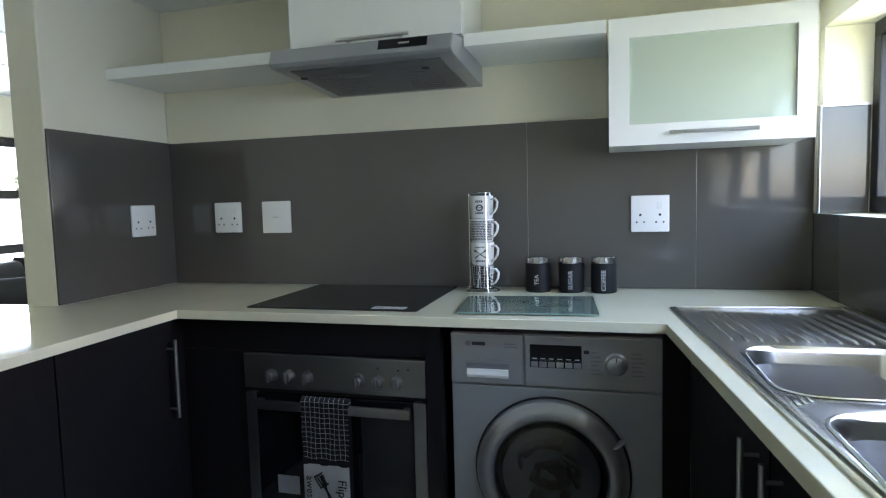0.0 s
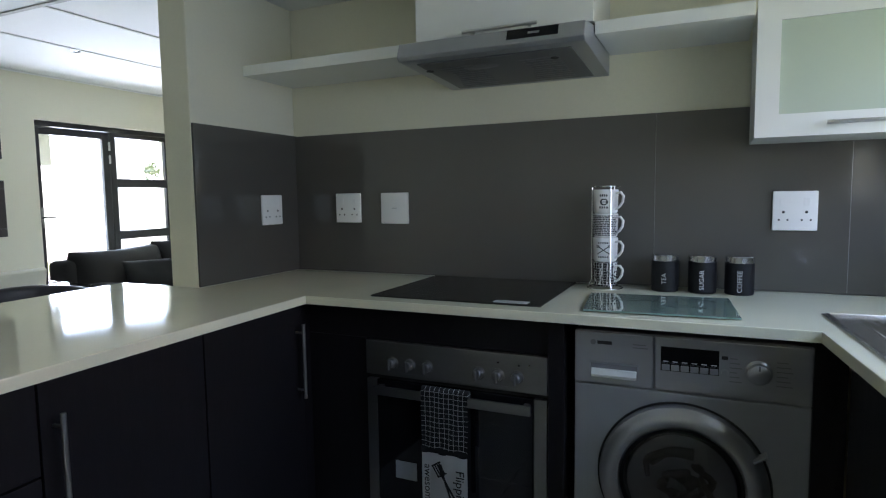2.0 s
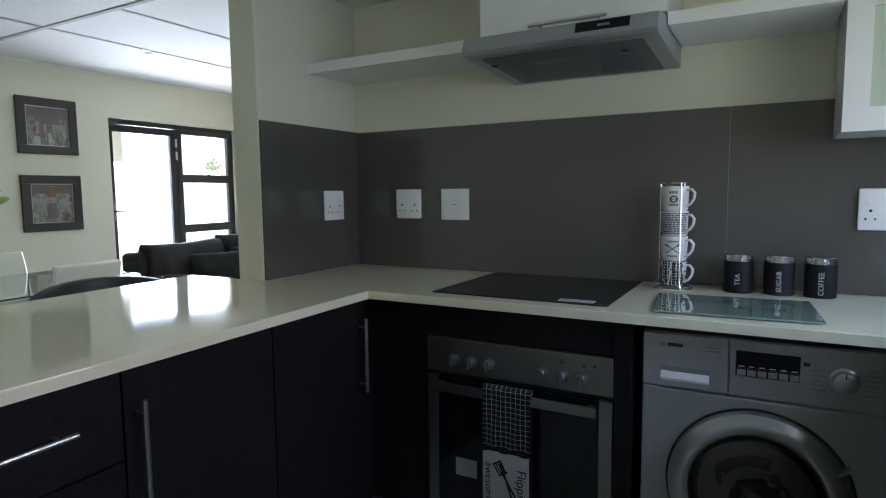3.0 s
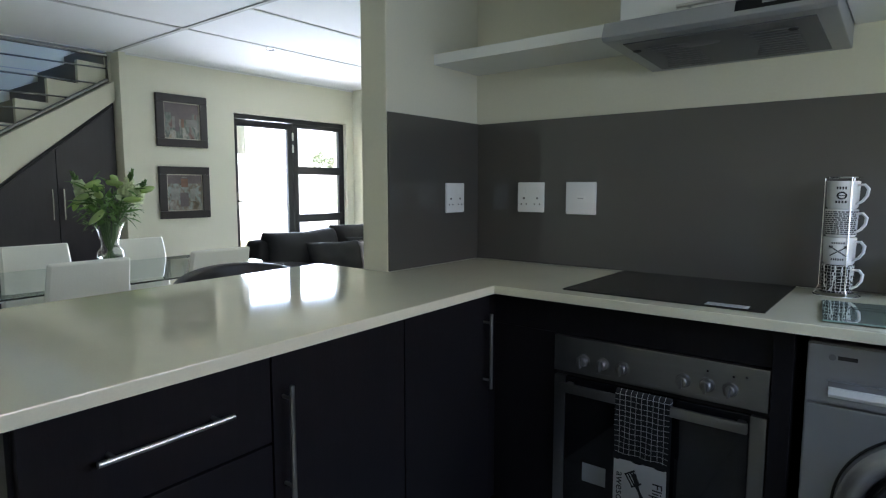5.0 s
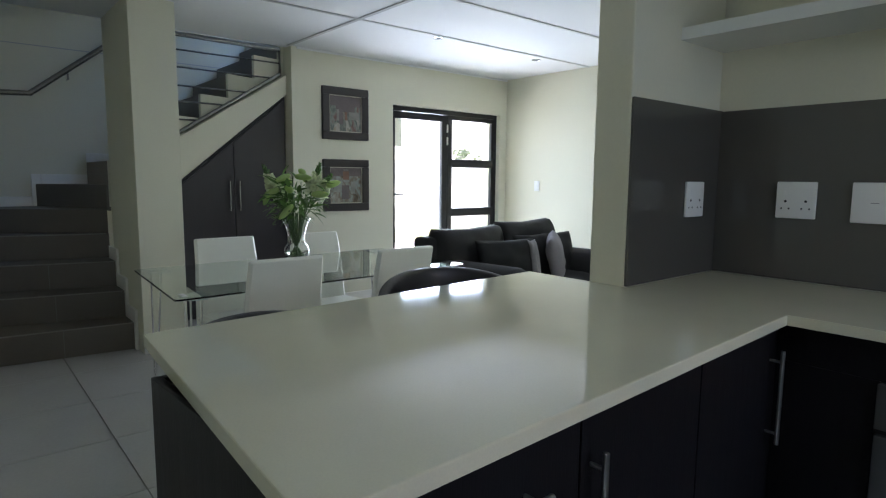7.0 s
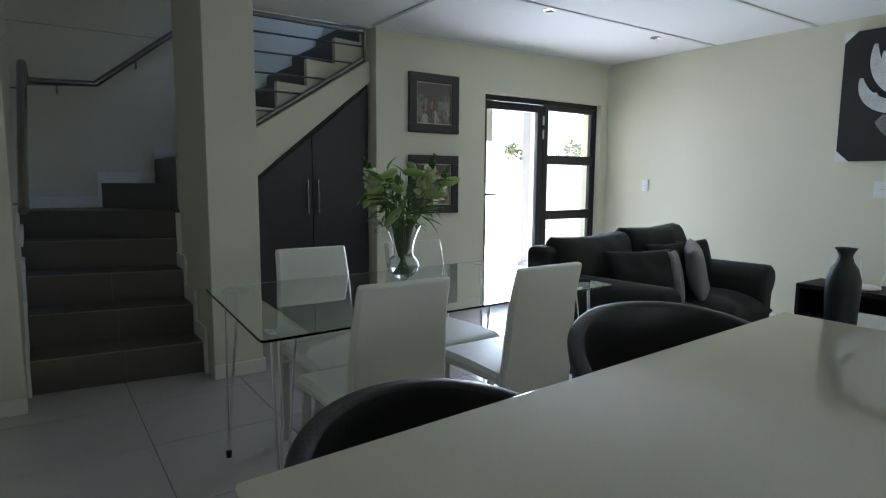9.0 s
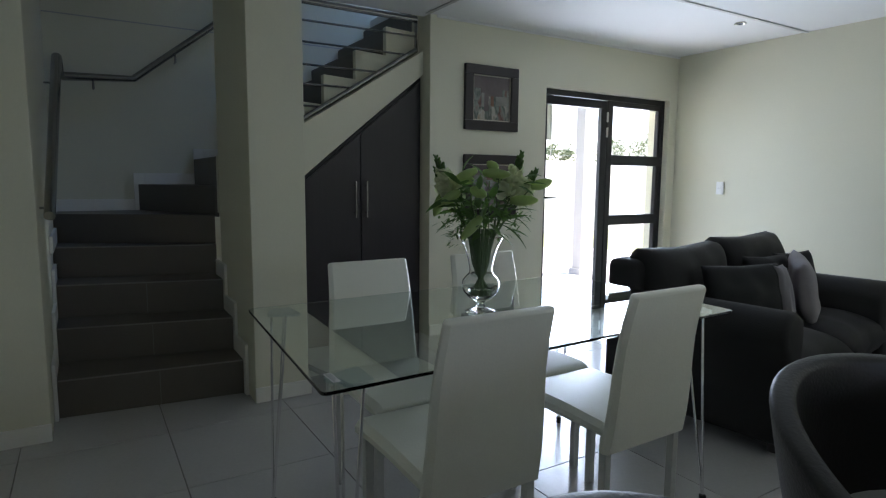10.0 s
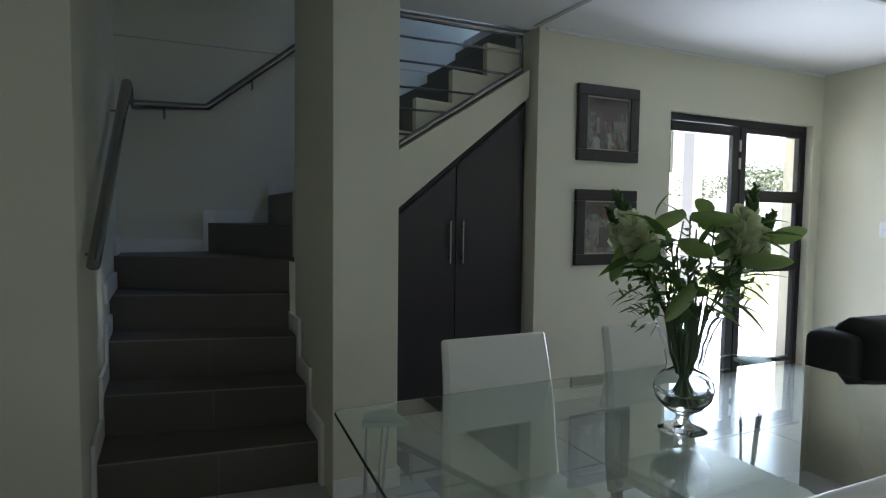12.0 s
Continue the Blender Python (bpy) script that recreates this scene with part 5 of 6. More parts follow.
# ---- dining chairs ----
def chair_pad(x0, x1, path, thick, taper=0.0, n=10):
    """An upholstered slab along a side profile of (y, z) points."""
    bm = bmesh.new()
    rings = []
    pts = [Vector((0, y, z)) for y, z in path]
    for i, p in enumerate(pts):
        d = (pts[min(i + 1, len(pts) - 1)] - pts[max(i - 1, 0)]).normalized()
        nrm = Vector((0, -d.z, d.y))
        f = i / (len(pts) - 1)
        w0, w1 = x0 + taper * f, x1 - taper * f
        t = thick * (1 - 0.25 * f)
        c = 0.35 * t
        loop = [(w0, -t / 2 + c), (w0 + c, -t / 2), (w1 - c, -t / 2), (w1, -t / 2 + c), (w1, t / 2 - c), (w1 - c, t / 2), (w0 + c, t / 2), (w0, t / 2 - c)]
        rings.append([bm.verts.new(p + Vector((u, 0, 0)) + nrm * v) for u, v in loop])
    for a, b in zip(rings, rings[1:]):
        for k in range(8):
            bm.faces.new((a[k], a[(k + 1) % 8], b[(k + 1) % 8], b[k]))
    bm.faces.new(rings[0])
    bm.faces.new(rings[-1][::-1])
    bmesh.ops.recalc_face_normals(bm, faces=bm.faces)
    ends = [e for e in bm.edges if len(e.link_faces) == 2 and e.calc_face_angle(0) > 1.0]
    bmesh.ops.bevel(bm, geom=ends, offset=thick * 0.22, segments=3, affect="EDGES", profile=0.5)
    return bm


CHAIRLEG = mat("pale_grey_leg_enamel", (0.56, 0.56, 0.53), 0.4, vary=0.06, scale=12)
chair = thing("dining_chair", -2.42, 2.095, 0, "white leatherette high-back dining chair tucked under the glass table", "chair", 90, "chairs round the table")
part("seat", chair_pad(-0.2, 0.2, [(0.235, 0.435), (0.2, 0.448), (0.0, 0.452), (-0.2, 0.446)], 0.065), WLEATHER, chair, "white padded seat")
part("backrest", chair_pad(-0.2, 0.2, [(-0.195, 0.37), (-0.212, 0.46), (-0.222, 0.55), (-0.228, 0.64), (-0.236, 0.72), (-0.252, 0.805), (-0.275, 0.896)], 0.045, 0.025), WLEATHER, chair, "tall white padded backrest")
for x in (-0.17, 0.17):
    for y0, y1 in ((0.19, 0.215), (-0.19, -0.225)):
        part("leg", prism([(x - 0.014, y0 - 0.014), (x + 0.014, y0 - 0.014), (x + 0.014, y0 + 0.014), (x - 0.014, y0 + 0.014)], "z", 0.001, 0.42, 0.003), CHAIRLEG, chair, "square pale grey metal leg", False)
copy_thing(chair, pose(-2.425, 2.752, 0, 0, 0, 91))
copy_thing(chair, pose(-2.93, 2.195, 0, 0, 0, -90))
copy_thing(chair, pose(-2.93, 2.778, 0, 0, 0, -89))


# ---- bar stools ----
SEATPAD = mat("pale_grey_leatherette", (0.5, 0.49, 0.46), 0.45, vary=0.08, scale=7, grain=0.04, bump=0.3, bscale=140)
def stool(x, y, rz, rise=1.0):
    s = thing("bar_stool", x, y, 0, "black leather bucket bar stool with chrome legs at the peninsula", "stool", rz, "bar stools")
    bm = bmesh.new()
    N, M = 40, 9
    A = radians(128)

    def shell(f, h, off):
        a = -A + 2 * A * f
        q = abs(a) / A
        hi = 0.885 - 0.2 * q ** 2.2
        lo = 0.575
        z = lo + (hi - lo) * h
        r = 0.222 + 0.06 * h ** 0.7 + off
        return Vector((r * math.sin(a) * 1.0, -r * math.cos(a), z))
    outer = [[bm.verts.new(shell(i / N, j / M, 0.0)) for j in range(M + 1)] for i in range(N + 1)]
    inner = [[bm.verts.new(shell(i / N, j / M, -0.038 + 0.006 * math.sin(j / M * 3.1))) for j in range(M + 1)] for i in range(N + 1)]
    for i in range(N):
        for j in range(M):
            bm.faces.new((outer[i][j], outer[i + 1][j], outer[i + 1][j + 1], outer[i][j + 1]))
            bm.faces.new((inner[i][j + 1], inner[i + 1][j + 1], inner[i + 1][j], inner[i][j]))
        bm.faces.new((outer[i][M], outer[i + 1][M], inner[i + 1][M], inner[i][M]))
        bm.faces.new((inner[i][0], inner[i + 1][0], outer[i + 1][0], outer[i][0]))
    for i in (0, N):
        for j in range(M):
            bm.faces.new((outer[i][j], outer[i][j + 1], inner[i][j + 1], inner[i][j]))
    bmesh.ops.recalc_face_normals(bm, faces=bm.faces)
    rim = [e for e in bm.edges if len(e.link_faces) == 2 and e.calc_face_angle(0) > 0.9]
    bmesh.ops.bevel(bm, geom=rim, offset=0.012, segments=3, affect="EDGES", profile=0.5)
    part("backrest", bm, LEATHER, s, "wrap-round black leather backrest")
    part("seat", lathe([(0, 0.565), (0.2, 0.565), (0.213, 0.58), (0.213, 0.63), (0.19, 0.655), (0.1, 0.662), (0, 0.663)], 40), SEATPAD, s, "pale grey padded seat")
    part("under_plate", lathe([(0, 0.54), (0.15, 0.54), (0.16, 0.564), (0, 0.564)], 28), CHROME, s)
    for a in (45, 135, 225, 315):
        c, q = math.cos(radians(a)), math.sin(radians(a))
        leg = part("leg", tube([(c * 0.13, q * 0.13, 0.55), (c * 0.235, q * 0.235, 0.012)], 0.011, 10), CHROME, s, "chrome leg")
        part("foot", lathe([(0, 0.001), (0.014, 0.001), (0.014, 0.02), (0, 0.02)], 12, c * 0.236, q * 0.236), RUBBER, leg)
    s.scale = (1.1, 1.14, rise)
    part("foot_ring", tube([(0.2 * math.cos(a * math.pi / 18), 0.2 * math.sin(a * math.pi / 18), 0.21) for a in range(37)], 0.009, 8), CHROME, s)
    return s


stool(-1.19, 1.667, -84, 0.938)
stool(-1.23, 2.335, -110, 1.02)

# ---- sofa and cushions ----
sofa = thing("sofa", -2.82, 4.45, 0, "dark charcoal two-seater sofa with rolled arms", "sofa", -83)
part("base", box(-0.64, -0.36, 0.06, 0.64, 0.4, 0.3, 0.04, 4), SOFAM, sofa)
for x in (-0.31, 0.31):
    part("seat_cushion", moved(cushion(0.615, 0.76, 0.26, 3.6, 26, 0.12, x), pose(x, 0.08, 0.37, 90)), SOFAM, sofa, "plump seat cushion", "all")
for x, z in ((0.41, 0.595), (-0.33, 0.615)):
    part("back_cushion", moved(cushion(0.76, 0.6, 0.3, 4.6, 28, 0.12, x + 3), pose(x, -0.25, z, 12)), SOFAM, sofa, "plump leaning back cushion", "all")
part("back_frame", box(-0.7, -0.45, 0.06, 0.85, -0.27, 0.83, 0.05, 4), SOFAM, sofa)
for s in (-1, 1):
    shift = 0.11 if s < 0 else 0.0
    prof = [(s * 0.6, 0.06), (s * 0.74, 0.06), (s * 0.755, 0.3), (s * 0.765, 0.48), (s * 0.8, 0.52), (s * 0.82, 0.58), (s * 0.8, 0.64), (s * 0.75, 0.672), (s * 0.68, 0.672), (s * 0.62, 0.64), (s * 0.6, 0.58)]
    bm = prism([(x + shift, z) for x, z in prof], "y", -0.38, 0.44)
    bmesh.ops.bevel(bm, geom=[e for e in bm.edges if e.calc_face_angle(0) > 1.2], offset=0.035, segments=4, affect="EDGES", profile=0.5)
    part("arm", bm, SOFAM, sofa, "rolled padded arm", "all")
    for y in (-0.34, 0.36):
        part("foot", lathe([(0, 0.001), (0.028, 0.001), (0.034, 0.059), (0, 0.059)], 14, s * 0.64, y), FRAMEM, sofa)


def pillow(lx, ly, z, w, rx, turn, m, label, seed, tilt=0, h=None):
    """A cushion on the sofa, placed along its seat."""
    c = sofa.matrix_basis @ Vector((lx, ly, z))
    p = thing("cushion", c.x, c.y, z, label, "cushion", -83 + turn, "sofa cushions")
    part("cover", moved(cushion(w, h or w, 0.13, 2.6, 24, 0.2, seed), pose(0, 0, 0, rx, tilt)), m, p, smooth="all")
    return p


p1 = pillow(0.36, 0.06, 0.635, 0.5, 16, -22, CUSHB, "wide black velvet sofa cushion with a grey stripe down one side", 1, 0, 0.36)
part("stripe", moved(cushion(0.08, 0.35, 0.115, 2.6, 14, 0.2, 9), pose(-0.215, 0.02, 0, 16)), CUSHG, p1, "grey velvet stripe", "all")
pillow(-0.06, 0.0, 0.645, 0.36, 16, -14, CUSHB, "black velvet sofa cushion behind a grey one", 2)
pillow(-0.2, 0.12, 0.645, 0.36, 12, 30, CUSHG, "grey velvet sofa cushion propped at an angle", 3, 8)
pillow(-0.42, 0.0, 0.635, 0.37, 14, -10, CUSHB, "black velvet sofa cushion against the arm", 4)

# ---- corner of the lounge seen past the peninsula ----
ct = thing("coffee_table", -1.7, 4.75, 0, "low coffee table with a pale glossy top and black legs", "coffee table")
part("tabletop", box(-0.35, -0.55, 0.395, 0.35, 0.55, 0.42, 0.004), mat("pale_grey_gloss", (0.42, 0.44, 0.45), 0.12), ct, "", False)
for x in (-0.3, 0.3):
    for y in (-0.5, 0.5):
        part("leg", box(x - 0.025, y - 0.025, 0.001, x + 0.025, y + 0.025, 0.394, 0.003), DARK, ct, smooth=False)
bv = thing("black_vase", -1.905, 4.77, 0.42, "matt black bottle vase with a flared lip", "vase")
part("body", lathe([(0, 0.001), (0.07, 0.001), (0.078, 0.02), (0.08, 0.08), (0.086, 0.2), (0.084, 0.27), (0.068, 0.33), (0.043, 0.37), (0.034, 0.4), (0.04, 0.425), (0.056, 0.447), (0.052, 0.447), (0.03, 0.4), (0, 0.39)], 40), CLAY, bv)
tv = thing("media_bench", -1.8, 6.09, 0, "low black wooden media bench against the cream wall", "bench")
part("top", box(-0.85, -0.21, 0.42, 0.6, 0.2, 0.455, 0.003), DARK, tv, smooth=False)
part("side", box(-0.85, -0.21, 0.001, -0.82, 0.2, 0.419, 0.002), DARK, tv, smooth=False)
part("side", box(0.57, -0.21, 0.001, 0.6, 0.2, 0.419, 0.002), DARK, tv, smooth=False)
part("shelf", box(-0.819, -0.2, 0.2, 0.569, 0.19, 0.22, 0.002), DARK, tv, smooth=False)
part("back_board", box(-0.819, 0.18, 0.221, 0.569, 0.195, 0.419), CARCASS, tv, smooth=False)
part("front_board", box(-0.819, -0.2, 0.03, 0.569, -0.185, 0.199, 0.002), DARK, tv, smooth=False)
rt = thing("router", -2.24, 6.03, 0.455, "white wireless router with two antennas", "router")
part("case", lathe([(0, 0.001), (0.085, 0.001), (0.095, 0.012), (0.085, 0.026), (0.05, 0.034), (0, 0.035)], 32), PLASTIC, rt)
for x, d in ((-0.05, -0.02), (0.07, 0.04)):
    part("antenna", tube([(x, 0.05, 0.02), (x + d, 0.06, 0.2)], 0.0045, 8), PLASTIC, rt)

# ---- pictures ----
def picture(y0, y1, z0, z1, art, label, strokes):
    cy, cz = (y0 + y1) / 2, (z0 + z1) / 2
    p = thing("framed_picture", XW + 0.001, cy, cz, label, "picture", 0, "framed pictures")
    hw, hh, f = (y1 - y0) / 2, (z1 - z0) / 2, 0.075
    for a, b, c, d in ((-hw, hh - f, hw, hh), (-hw, -hh, hw, -hh + f), (-hw, -hh + f + 0.0005, -hw + f, hh - f - 0.0005), (hw - f, -hh + f + 0.0005, hw, hh - f - 0.0005)):
        part("frame", box(0.0, a, b, 0.032, c, d, 0.006), FRAMEM, p, "dark wooden moulding", False)
    g = 0.008
    for a, b, c, d in ((-hw + f, hh - f - g, hw - f, hh - f), (-hw + f, -hh + f, hw - f, -hh + f + g), (-hw + f, -hh + f + g, -hw + f + g, hh - f - g), (hw - f - g, -hh + f + g, hw - f, hh - f - g)):
        part("fillet", box(0.0, a, b, 0.02, c, d, 0.0), GILT, p, "thin pale inner edge", False)
    for k, (u0, v0, u1, v1, m) in enumerate(strokes):
        part("brush_stroke", box(0.0102, -hw + f + g + u0 * 2 * (hw - f - g), -hh + f + g + v0 * 2 * (hh - f - g), 0.0106 + 0.0005 * k, -hw + f + g + u1 * 2 * (hw - f - g), -hh + f + g + v1 * 2 * (hh - f - g)), m, p, smooth=False)
    part("painting", box(0.002, -hw + f + g, -hh + f + g, 0.01, hw - f - g, hh - f - g), art, p, "muted abstract painting", False)


MAUVE = mat("mauve_paint", (0.13, 0.1, 0.095), 0.5, vary=0.35, scale=9, grain=0.2, bscale=40)
PALE = mat("pale_paint", (0.24, 0.235, 0.205), 0.5, vary=0.4, scale=14, grain=0.2, bscale=40)
RUST = mat("rust_paint", (0.2, 0.1, 0.06), 0.5, vary=0.4, scale=14, grain=0.2, bscale=40)
picture(3.766, 4.283, 1.624, 2.127, ART1, "dark-framed abstract painting in muted browns", [(0, 0.72, 1, 1, MAUVE), (0.2, 0.55, 0.8, 0.72, MAUVE), (0.3, 0.2, 0.42, 0.6, MAUVE), (0.22, 0.3, 0.3, 0.62, PALE), (0.44, 0.1, 0.47, 0.5, PALE), (0.48, 0.32, 0.56, 0.56, RUST), (0.62, 0.35, 0.95, 0.56, PALE), (0.04, 0.66, 0.16, 0.68, PALE)])
picture(3.766, 4.283, 0.922, 1.432, ART2, "dark-framed abstract painting in grey and brown", [(0, 0.76, 1, 1, MAUVE), (0.4, 0.66, 0.6, 0.9, RUST), (0.42, 0.93, 0.58, 0.95, PALE), (0.1, 0.3, 0.32, 0.62, PALE), (0.66, 0.25, 0.8, 0.6, PALE), (0.36, 0.1, 0.6, 0.5, MAUVE)])


def petal_shape(l, w, n=10, bend=0.0, fold=0.0):
    """A pointed leaf along +y, lying in x-y."""
    bm = bmesh.new()
    rows = []
    for i in range(n + 1):
        t = i / n
        hw = w / 2 * (math.sin(math.pi * min(1, t ** 0.8)) ** 0.8 if 0 < t < 1 else 0.02)
        y, z = l * t, bend * t * t
        rows.append([bm.verts.new((-hw, y, z + fold * hw)), bm.verts.new((0, y, z)), bm.verts.new((hw, y, z + fold * hw))])
    for a, b in zip(rows, rows[1:]):
        bm.faces.new((a[0], a[1], b[1], b[0]))
        bm.faces.new((a[1], a[2], b[2], b[1]))
    return bm


cv = thing("canvas_print", -2.12, YR - 0.001, 1.865, "black canvas painted with a large white flower", "painting")
part("canvas", box(-0.49, -0.038, -0.482, 0.49, 0.0, 0.482, 0.003), CANVAS, cv, smooth=False)


def painted_stroke(tip, mid, low, root, width, y, n=16):
    """A curved brushed petal lying on the canvas, pointed at the tip."""
    bm = bmesh.new()
    p = [Vector((a, 0, c)) for a, c in (tip, mid, low, root)]
    rows = []
    for i in range(n + 1):
        t = i / n
        c = p[0] * (1 - t) ** 3 + p[1] * 3 * t * (1 - t) ** 2 + p[2] * 3 * t * t * (1 - t) + p[3] * t ** 3
        d = (p[1] - p[0]) * (1 - t) ** 2 + (p[2] - p[1]) * 2 * t * (1 - t) + (p[3] - p[2]) * t * t
        w = Vector((d.z, 0, -d.x)).normalized() * width / 2 * (math.sin(math.pi * min(1, 0.04 + t * 0.8)) ** 0.7)
        rows.append([bm.verts.new(c + w * k + Vector((0, y - 0.0012 * (1 - abs(k)), 0))) for k in (-1, -0.5, 0, 0.5, 1)])
    for u, v in zip(rows, rows[1:]):
        for k in range(4):
            bm.faces.new((u[k], u[k + 1], v[k + 1], v[k]))
    return bm


DIMPETAL = mat("grey_painted_petal", (0.2, 0.2, 0.21), 0.7, vary=0.6, scale=7, grain=0.4, bscale=50)
rp = random.Random(3)
STROKES = [((-0.1, 0.46), (-0.14, 0.35), (-0.12, 0.2), (-0.04, 0.0), 0.15, 1), ((-0.14, 0.4), (-0.18, 0.3), (-0.15, 0.15), (-0.05, 0.02), 0.08, 0), ((-0.04, 0.43), (-0.1, 0.3), (-0.07, 0.12), (0, 0.0), 0.13, 0),
           ((-0.22, 0.3), (-0.22, 0.18), (-0.14, 0.07), (0, 0.04), 0.085, 0), ((-0.29, 0.38), (-0.29, 0.16), (-0.2, 0.0), (0.02, -0.02), 0.1, 0), ((-0.345, 0.12), (-0.35, -0.06), (-0.2, -0.12), (0.04, -0.08), 0.1, 0),
           ((-0.25, 0.02), (-0.24, -0.1), (-0.1, -0.15), (0.04, -0.14), 0.07, 0), ((0.0, -0.34), (-0.1, -0.3), (-0.18, -0.22), (-0.22, -0.16), 0.12, 1)]
for k, (tip, mid, low, root, width, dim) in enumerate(STROKES):
    for side in (1, -1):
        j = [(a * side * rp.uniform(0.93, 1.05), c + rp.uniform(-0.012, 0.012)) for a, c in (tip, mid, low, root)]
        part("painted_petal", painted_stroke(*j, width, -0.0392 - 0.0009 * k - 0.0004 * side), DIMPETAL if dim else PETAL, cv, smooth=False)
for sx, sz in ((-1, -1), (-1, 1), (1, -1), (1, 1)):
    part("corner_protector", prism([(sx * 0.493, sz * 0.485), (sx * 0.4, sz * 0.485), (sx * 0.493, sz * 0.4)], "y", -0.041, 0.0), CARD, cv, "white card corner", False)

plate("light_switch", pose(-4.375, YR - 0.0005, 1.173), "white plastic light switch on the cream wall", "switch", 0.075, 0.118)
plate("light_switch", pose(-2.272, YR - 0.0005, 1.17), "white plastic wall plate below the canvas", "switch", 0.15, 0.12)
for x, y in ((-3.75, 4.27), (-3.82, 5.6)):
    dl = thing("downlight", x, y, CEIL_Z, "small recessed chrome downlight, switched off", "downlight", 0, "downlights")
    part("ring", lathe([(0.044, -0.0005), (0.043, -0.006), (0.034, -0.008), (0.03, -0.003), (0.03, -0.0005)], 28), CHROME, dl)
    part("lamp", lathe([(0.029, -0.0015), (0.0, -0.0025)], 24), GREYINK, dl)

# ---- glass vase with lilies and snapdragons ----
VX, VY = -2.675, 2.397
vase = thing("glass_vase", VX, VY, TZ, "footed crystal vase half filled with water on the glass table", "vase")
vase.scale = (0.86, 0.86, 0.9)
prof = [(0, 0.0008), (0.06, 0.0008), (0.064, 0.004), (0.05, 0.011), (0.022, 0.022), (0.016, 0.034), (0.022, 0.045), (0.05, 0.06), (0.072, 0.085), (0.079, 0.11), (0.076, 0.13), (0.064, 0.146), (0.05, 0.158), (0.047, 0.175), (0.055, 0.215), (0.071, 0.265), (0.093, 0.305),
        (0.091, 0.307), (0.069, 0.266), (0.053, 0.216), (0.045, 0.175), (0.048, 0.158), (0.062, 0.144), (0.074, 0.13), (0.077, 0.11), (0.07, 0.087), (0.047, 0.065), (0.0, 0.056)]
v = part("glass", lathe(prof, 48), VASEGLASS, vase, "clear faceted glass")
v.visible_shadow = False
w = part("water", lathe([(0, 0.058), (0.045, 0.066), (0.068, 0.088), (0.0745, 0.104), (0, 0.104)], 40), WATER, vase)
w.visible_shadow = False

fl = thing("flower_bouquet", VX, VY, TZ + 0.07, "bouquet of pale green lilies and snapdragons in the glass vase", "flowers")
rnd = random.Random(11)


def aim(p, d, roll=0.0):
    """A frame at p whose +y runs along d."""
    q = Vector(d).normalized().to_track_quat("Y", "Z").to_matrix().to_4x4()
    return Matrix.Translation(p) @ q @ pose(0, 0, 0, 0, roll, 0)


ACROSS, AWAY = Vector((0.737, 0.675, 0)), Vector((-0.675, 0.737, 0))


def spot(across, height, away=0.0):
    """A place in the bouquet, its height counted from the tabletop."""
    return ACROSS * across * 0.83 + AWAY * away * 0.85 + Vector((0, 0, height * 0.96 - 0.07))


def stalk(tip, r=0.0034, name="stem"):
    """A stem from the foot of the vase through its neck to a tip."""
    side = Vector((tip.x, tip.y, 0))
    side = side.normalized() if side.length > 1e-4 else Vector((1, 0, 0))
    neck, foot, lip = side * 0.018 + Vector((0, 0, 0.1)), side * -0.03 + Vector((0, 0, 0.006)), side * 0.046 + Vector((0, 0, 0.203))
    part(name, tube([foot, foot.lerp(neck, 0.6), neck, lip, lip.lerp(tip, 0.55) + Vector((0, 0, 0.012)), tip], r, 7, r_end=r * 0.6), STEM, fl)
    return lip


def bud(l, w):
    bm = lathe([(0.0, 0.0), (w * 0.3, l * 0.05), (w * 0.48, l * 0.3), (w * 0.5, l * 0.5), (w * 0.38, l * 0.78), (w * 0.15, l * 0.95), (0, l)], 10)
    return moved(bm, pose(0, 0, 0, -90))


# snapdragons: pale florets low on the spike, tight dark buds towards the tip
SPIKES = [((-0.115, 0.42, -0.03), (-0.195, 0.575, -0.04)), ((-0.14, 0.40, 0.03), (-0.225, 0.535, 0.05)), ((0.115, 0.42, 0.0), (0.162, 0.59, 0.02)), ((0.14, 0.4, 0.06), (0.215, 0.53, 0.09))]
for k, (low, high) in enumerate(SPIKES):
    p0, p1 = spot(*low), spot(*high)
    stalk(p0)
    d = (p1 - p0).normalized()
    part("spike", tube([p0, p0.lerp(p1, 0.5), p1], 0.003, 6, r_end=0.0012), STEM, fl)
    for q in range(34):
        t = q / 33
        p = p0.lerp(p1, t)
        b = q * 2.4
        side = (Vector((math.cos(b), math.sin(b), 0.4)) + d * 0.3).normalized()
        size = 0.035 * (1 - t) + 0.009
        if t < 0.62:
            bm = bmesh.new()
            for n in range(5):
                merge(bm, moved(petal_shape(size, size * 1.05, 5, size * rnd.uniform(0.1, 0.5), 0.5), aim(p + side * 0.012, side + Vector((rnd.gauss(0, 0.5), rnd.gauss(0, 0.5), rnd.gauss(0, 0.35))), rnd.uniform(0, 360))))
            part("floret", bm, BLOOM, fl)
        else:
            part("tip_bud", moved(bud(size * 1.5, size * 0.8), aim(p, side + d * 0.6)), LEAF, fl)

